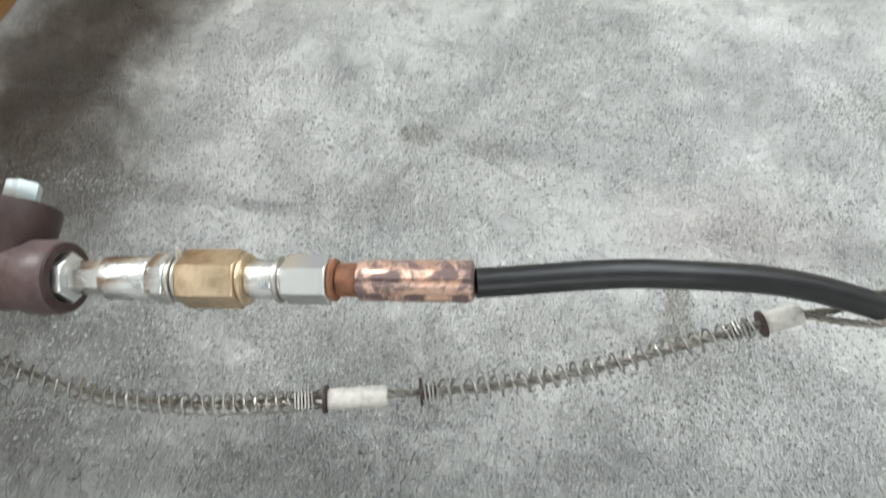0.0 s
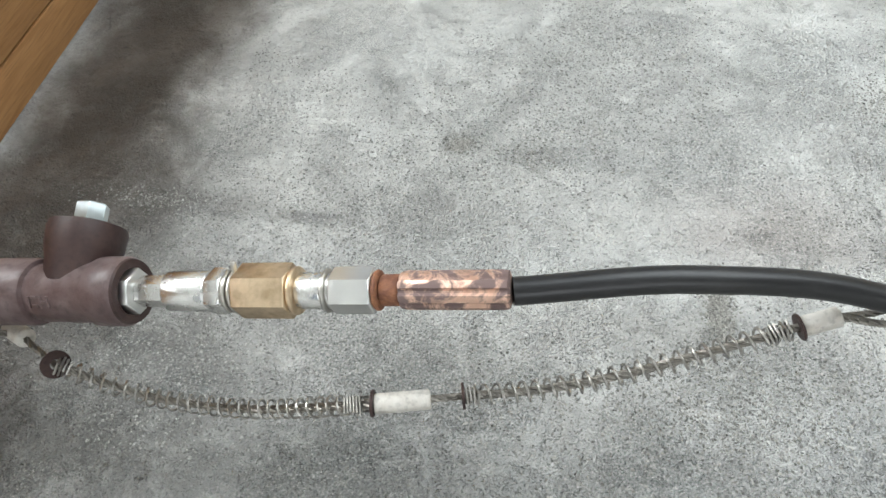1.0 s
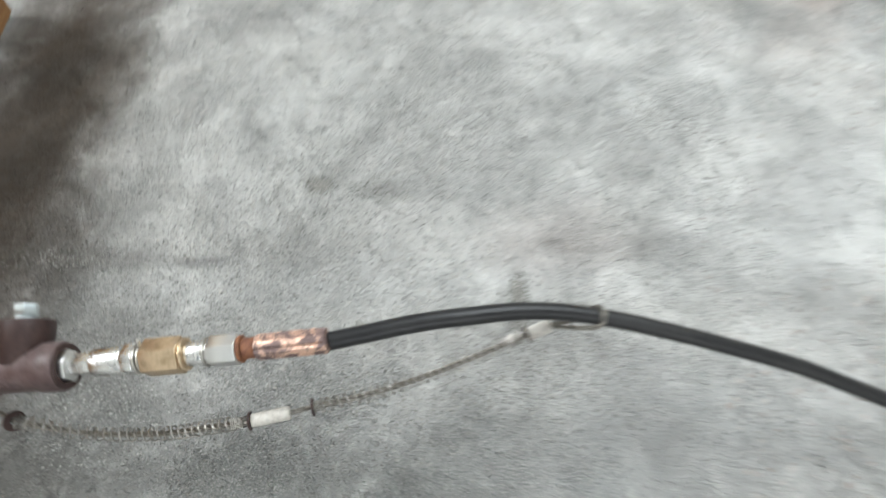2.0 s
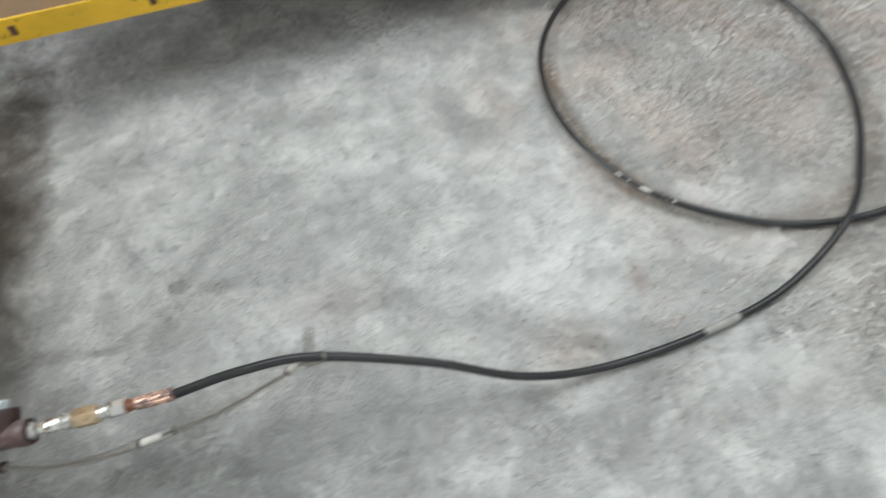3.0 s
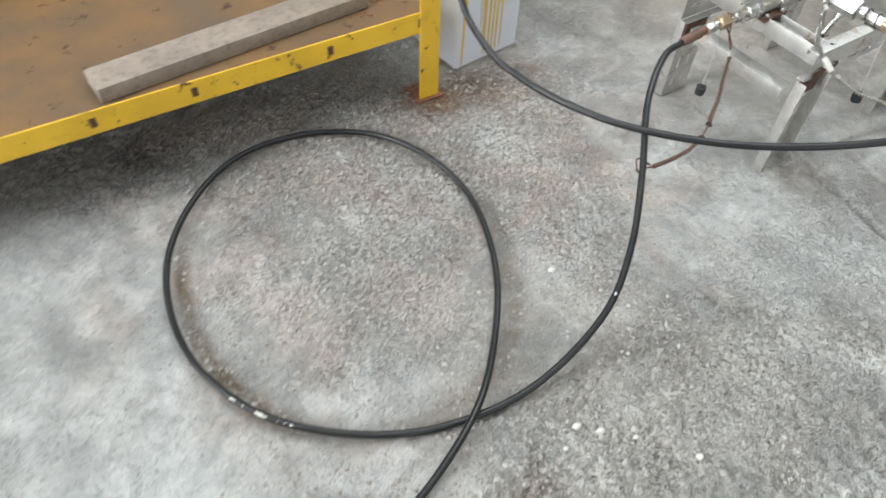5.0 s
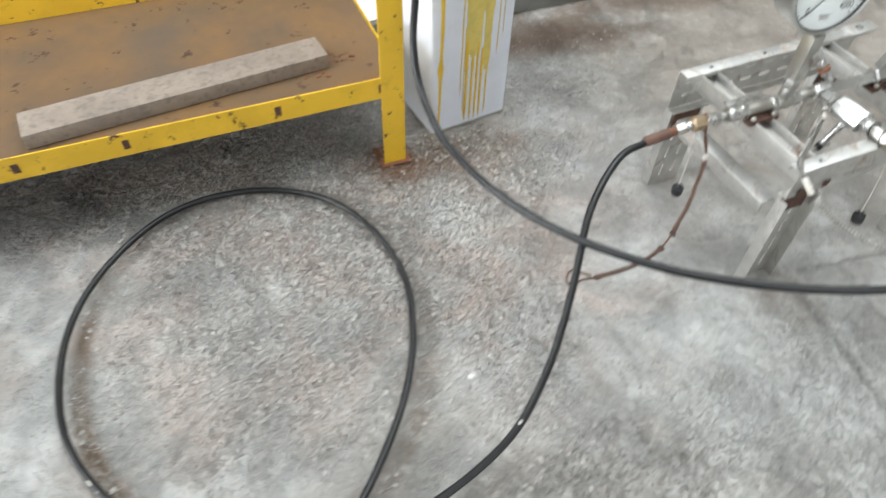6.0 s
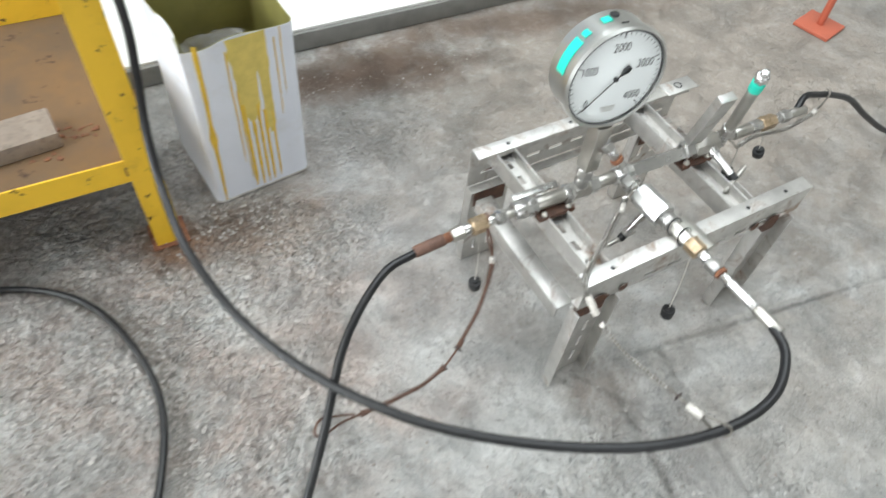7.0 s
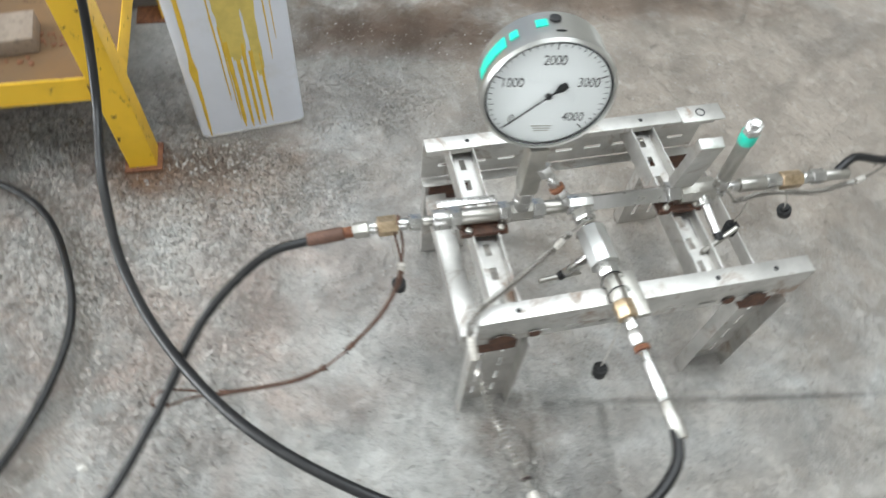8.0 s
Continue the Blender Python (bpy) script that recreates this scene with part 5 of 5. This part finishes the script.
# ---- rubber dust caps on wires ----
def dust_cap(at, top):
    at, top = V(at), V(top)
    ob = thing("dust_cap", at, "black rubber dust cap hanging on a thin wire", "dust cap", "dust caps")
    d = (top - at).normalized()
    bm = bmesh.new()
    lathe(bm, at - d * 0.012, d, [(0, 0.0095), (0.001, 0.0118), (0.018, 0.0128), (0.021, 0.0120), (0.022, 0.0075), (0.024, 0.0065), (0.027, 0.0060), (0.0275, 0.003)], 24)
    part("cap", bm, CAP, ob)
    bm = bmesh.new()
    tube(bm, glide([at + d * 0.014, at.lerp(top, 0.5) + V((0.003, 0, 0)), top], 0.01), 0.0011, 6)
    part("wire", bm, SLEEVE, ob, "pale thin wire")


dust_cap((2.747, 0.929, 0.168), B0 + BDir * 0.196 - MZ * 0.012)
dust_cap((2.416, 1.105, 0.155), along(0.0, 0.0, -0.012))
dust_cap((3.006, 1.161, 0.247), along(0.62, 0.0, -0.010))
dust_cap((3.126, 1.206, 0.237), along(0.68, 0.0, -0.012))

# ---- tape on the hose and odds and ends on the floor ----
tl = [q for q in line_a if 1.195 < q.x < 1.275 and q.y < 0.46]
bm = bmesh.new()
tube(bm, tl, lambda t: 0.0086 + 0.0012 * math.sin(t * 19), 14)
part("tape_wrap", bm, TAPE, hose_a, "dusty pale tape wrap")
random.seed(11)
for x, y, r in ((1.877, 0.841, 0.008), (1.777, 0.475, 0.007), (1.918, 0.364, 0.007), (1.83, 0.44, 0.005), (1.74, 0.50, 0.008), (1.70, 0.47, 0.005)):
    bm = bmesh.new()
    bmesh.ops.create_icosphere(bm, subdivisions=2, radius=r)
    for v in bm.verts:
        v.co = V((v.co.x * 1.2, v.co.y * 0.9, v.co.z * 0.6)) * (1 + 0.35 * noise.noise(v.co * 160 + V((x * 9, y * 7, 0))))
    bmesh.ops.transform(bm, matrix=Matrix.Translation((x, y, r * 0.35)), verts=bm.verts)
    single("pebble", bm, PLASTER, "small pale crumb of plaster on the floor", "pebble", "pebbles on the floor", smooth=40)
for pts in ([(0.18, 1.36, 0.004), (0.25, 1.35, 0.006), (0.31, 1.345, 0.004), (0.36, 1.33, 0.005), (0.40, 1.335, 0.004)], [(0.385, 1.335, 0.004), (0.40, 1.37, 0.012), (0.405, 1.42, 0.028), (0.42, 1.46, 0.040)]):
    bm = bmesh.new()
    tube(bm, glide(pts, 0.01), 0.0017, 6)
    single("wire_offcut", bm, SPRING, "thin bright wire offcut lying on the floor", "wire", "wire offcuts")
bm = bmesh.new()
bmesh.ops.create_grid(bm, x_segments=14, y_segments=10, size=0.5)
for v in bm.verts:
    k = 1 + 0.5 * noise.noise(v.co * 3 + V((4, 0, 0)))
    v.co = V((v.co.x * 0.085 * k, v.co.y * 0.06 * k, 0.006 + 0.007 * noise.noise(v.co * 5) + 0.003 * noise.noise(v.co * 13)))
bmesh.ops.transform(bm, matrix=Matrix.Translation((1.392, 0.565, 0.002)) @ pose(0, 0, 0, 0, 0, 30), verts=bm.verts)
single("film_scrap", bm, BAG, "crumpled scrap of clear film on the floor", "plastic scrap", smooth=180)

# plaster smears along the loop of the hose
for i, q in enumerate(line_a):
    if (1.13 < q.x < 1.30 and 0.62 < q.y < 0.87 and random.random() < 0.4) or (1.91 < q.x < 1.955 and q.z > 0.09 and random.random() < 0.7):
        bm = bmesh.new()
        bmesh.ops.create_icosphere(bm, subdivisions=2, radius=random.uniform(0.003, 0.0065))
        random_len = random.uniform(0.9, 2.4)
        for v in bm.verts:
            v.co = V((v.co.x * random_len, v.co.y * 0.55, v.co.z * 0.4)) * (1 + 0.5 * noise.noise(v.co * 240 + q * 50))
        nxt = line_a[min(i + 1, len(line_a) - 1)] - q
        bmesh.ops.transform(bm, matrix=Matrix.Translation(q + V((-0.002, -0.002, 0.0052))) @ Matrix.Rotation(math.atan2(nxt.y, nxt.x), 4, "Z"), verts=bm.verts)
        part("plaster_splash", bm, PLASTER, hose_a, "white plaster splash")


# ---- grit lying on the concrete ----
def grit(name, n, spread, lo, hi, mat, seed, label):
    """Loose angular grains scattered over the floor as one mesh."""
    rnd = np.random.RandomState(seed)
    base = np.array([(1, 0, 0), (-1, 0, 0), (0, 1, 0), (0, -1, 0), (0, 0, 1), (0, 0, -1)], float)
    tri = np.array([(0, 2, 4), (2, 1, 4), (1, 3, 4), (3, 0, 4), (2, 0, 5), (1, 2, 5), (3, 1, 5), (0, 3, 5)])
    vs, fs = [], []
    k = 0
    while k < n:
        x, y = spread(rnd)
        if noise.noise(V((x * 3.5, y * 3.5, seed))) + 0.35 * noise.noise(V((x * 17, y * 17, seed))) < rnd.uniform(-0.25, 0.5):
            continue
        r = lo + (hi - lo) * rnd.uniform() ** 3
        a = rnd.uniform(0, math.pi)
        c, s = math.cos(a), math.sin(a)
        p = base * (1 + rnd.uniform(-0.35, 0.35, (6, 1))) * r * np.array([1.1, 0.9, 0.65])
        q = np.stack([p[:, 0] * c - p[:, 1] * s + x, p[:, 0] * s + p[:, 1] * c + y, p[:, 2] + floor_height(x, y) + r * 0.25], 1)
        vs.append(q)
        fs.append(tri + 6 * k)
        k += 1
    me = bpy.data.meshes.new(name)
    me.from_pydata(np.concatenate(vs).tolist(), [], np.concatenate(fs).tolist())
    me.materials.append(mat)
    return tagged(new(name, me), label, "grit", kind="stuff")


def grain(name, dark, light):
    m = Mat(name, 0.85)
    r = m.geo.outputs["Random Per Island"]
    m.colour(m.mix(r, dark, light)).bump(m.noise(500, 2), 0.0004, 0.5)
    return m.m


GRAIN = grain("grey_grit", (0.14, 0.137, 0.13), (0.48, 0.475, 0.45))
GRAIN_WARM = grain("warm_grit", (0.27, 0.235, 0.21), (0.50, 0.47, 0.44))
grit("floor_grit", 42000, lambda r: (r.uniform(0.0, 0.8), r.uniform(0.36, 1.1)), 0.0005, 0.0016, GRAIN, 3, "fine grey grit on the concrete")
grit("floor_grit", 12000, lambda r: (r.uniform(0.7, 3.3), r.uniform(0.3, 2.0)), 0.0009, 0.0038, GRAIN_WARM, 8, "coarse warm grit on the concrete")
grit("floor_grit", 8000, lambda r: (r.uniform(1.1, 2.1), r.uniform(0.25, 1.6)), 0.0012, 0.0058, GRAIN_WARM, 9, "coarse gravelly grit on the rough slab")

CLUSTERS = ((0.264, 0.713, 0.008, 0.006), (0.375, 0.705, 0.035, 0.009), (0.46, 0.692, 0.045, 0.007), (0.135, 0.602, 0.022, 0.005), (0.02, 0.612, 0.045, 0.008), (0.501, 0.535, 0.005, 0.018),
            (0.60, 0.66, 0.03, 0.03), (0.10, 0.46, 0.10, 0.03), (0.30, 0.44, 0.12, 0.03), (0.52, 0.46, 0.06, 0.03), (0.72, 0.80, 0.05, 0.03), (1.08, 1.52, 0.03, 0.03))


def near_cluster(r):
    x, y, sx, sy = CLUSTERS[r.randint(len(CLUSTERS))]
    return r.normal(x, sx), r.normal(y, sy)


GRAIN_DARK = grain("dark_grit", (0.10, 0.098, 0.09), (0.40, 0.39, 0.36))
grit("floor_grit", 13000, near_cluster, 0.0006, 0.0015, GRAIN_DARK, 21, "dark grit gathered in patches on the concrete")
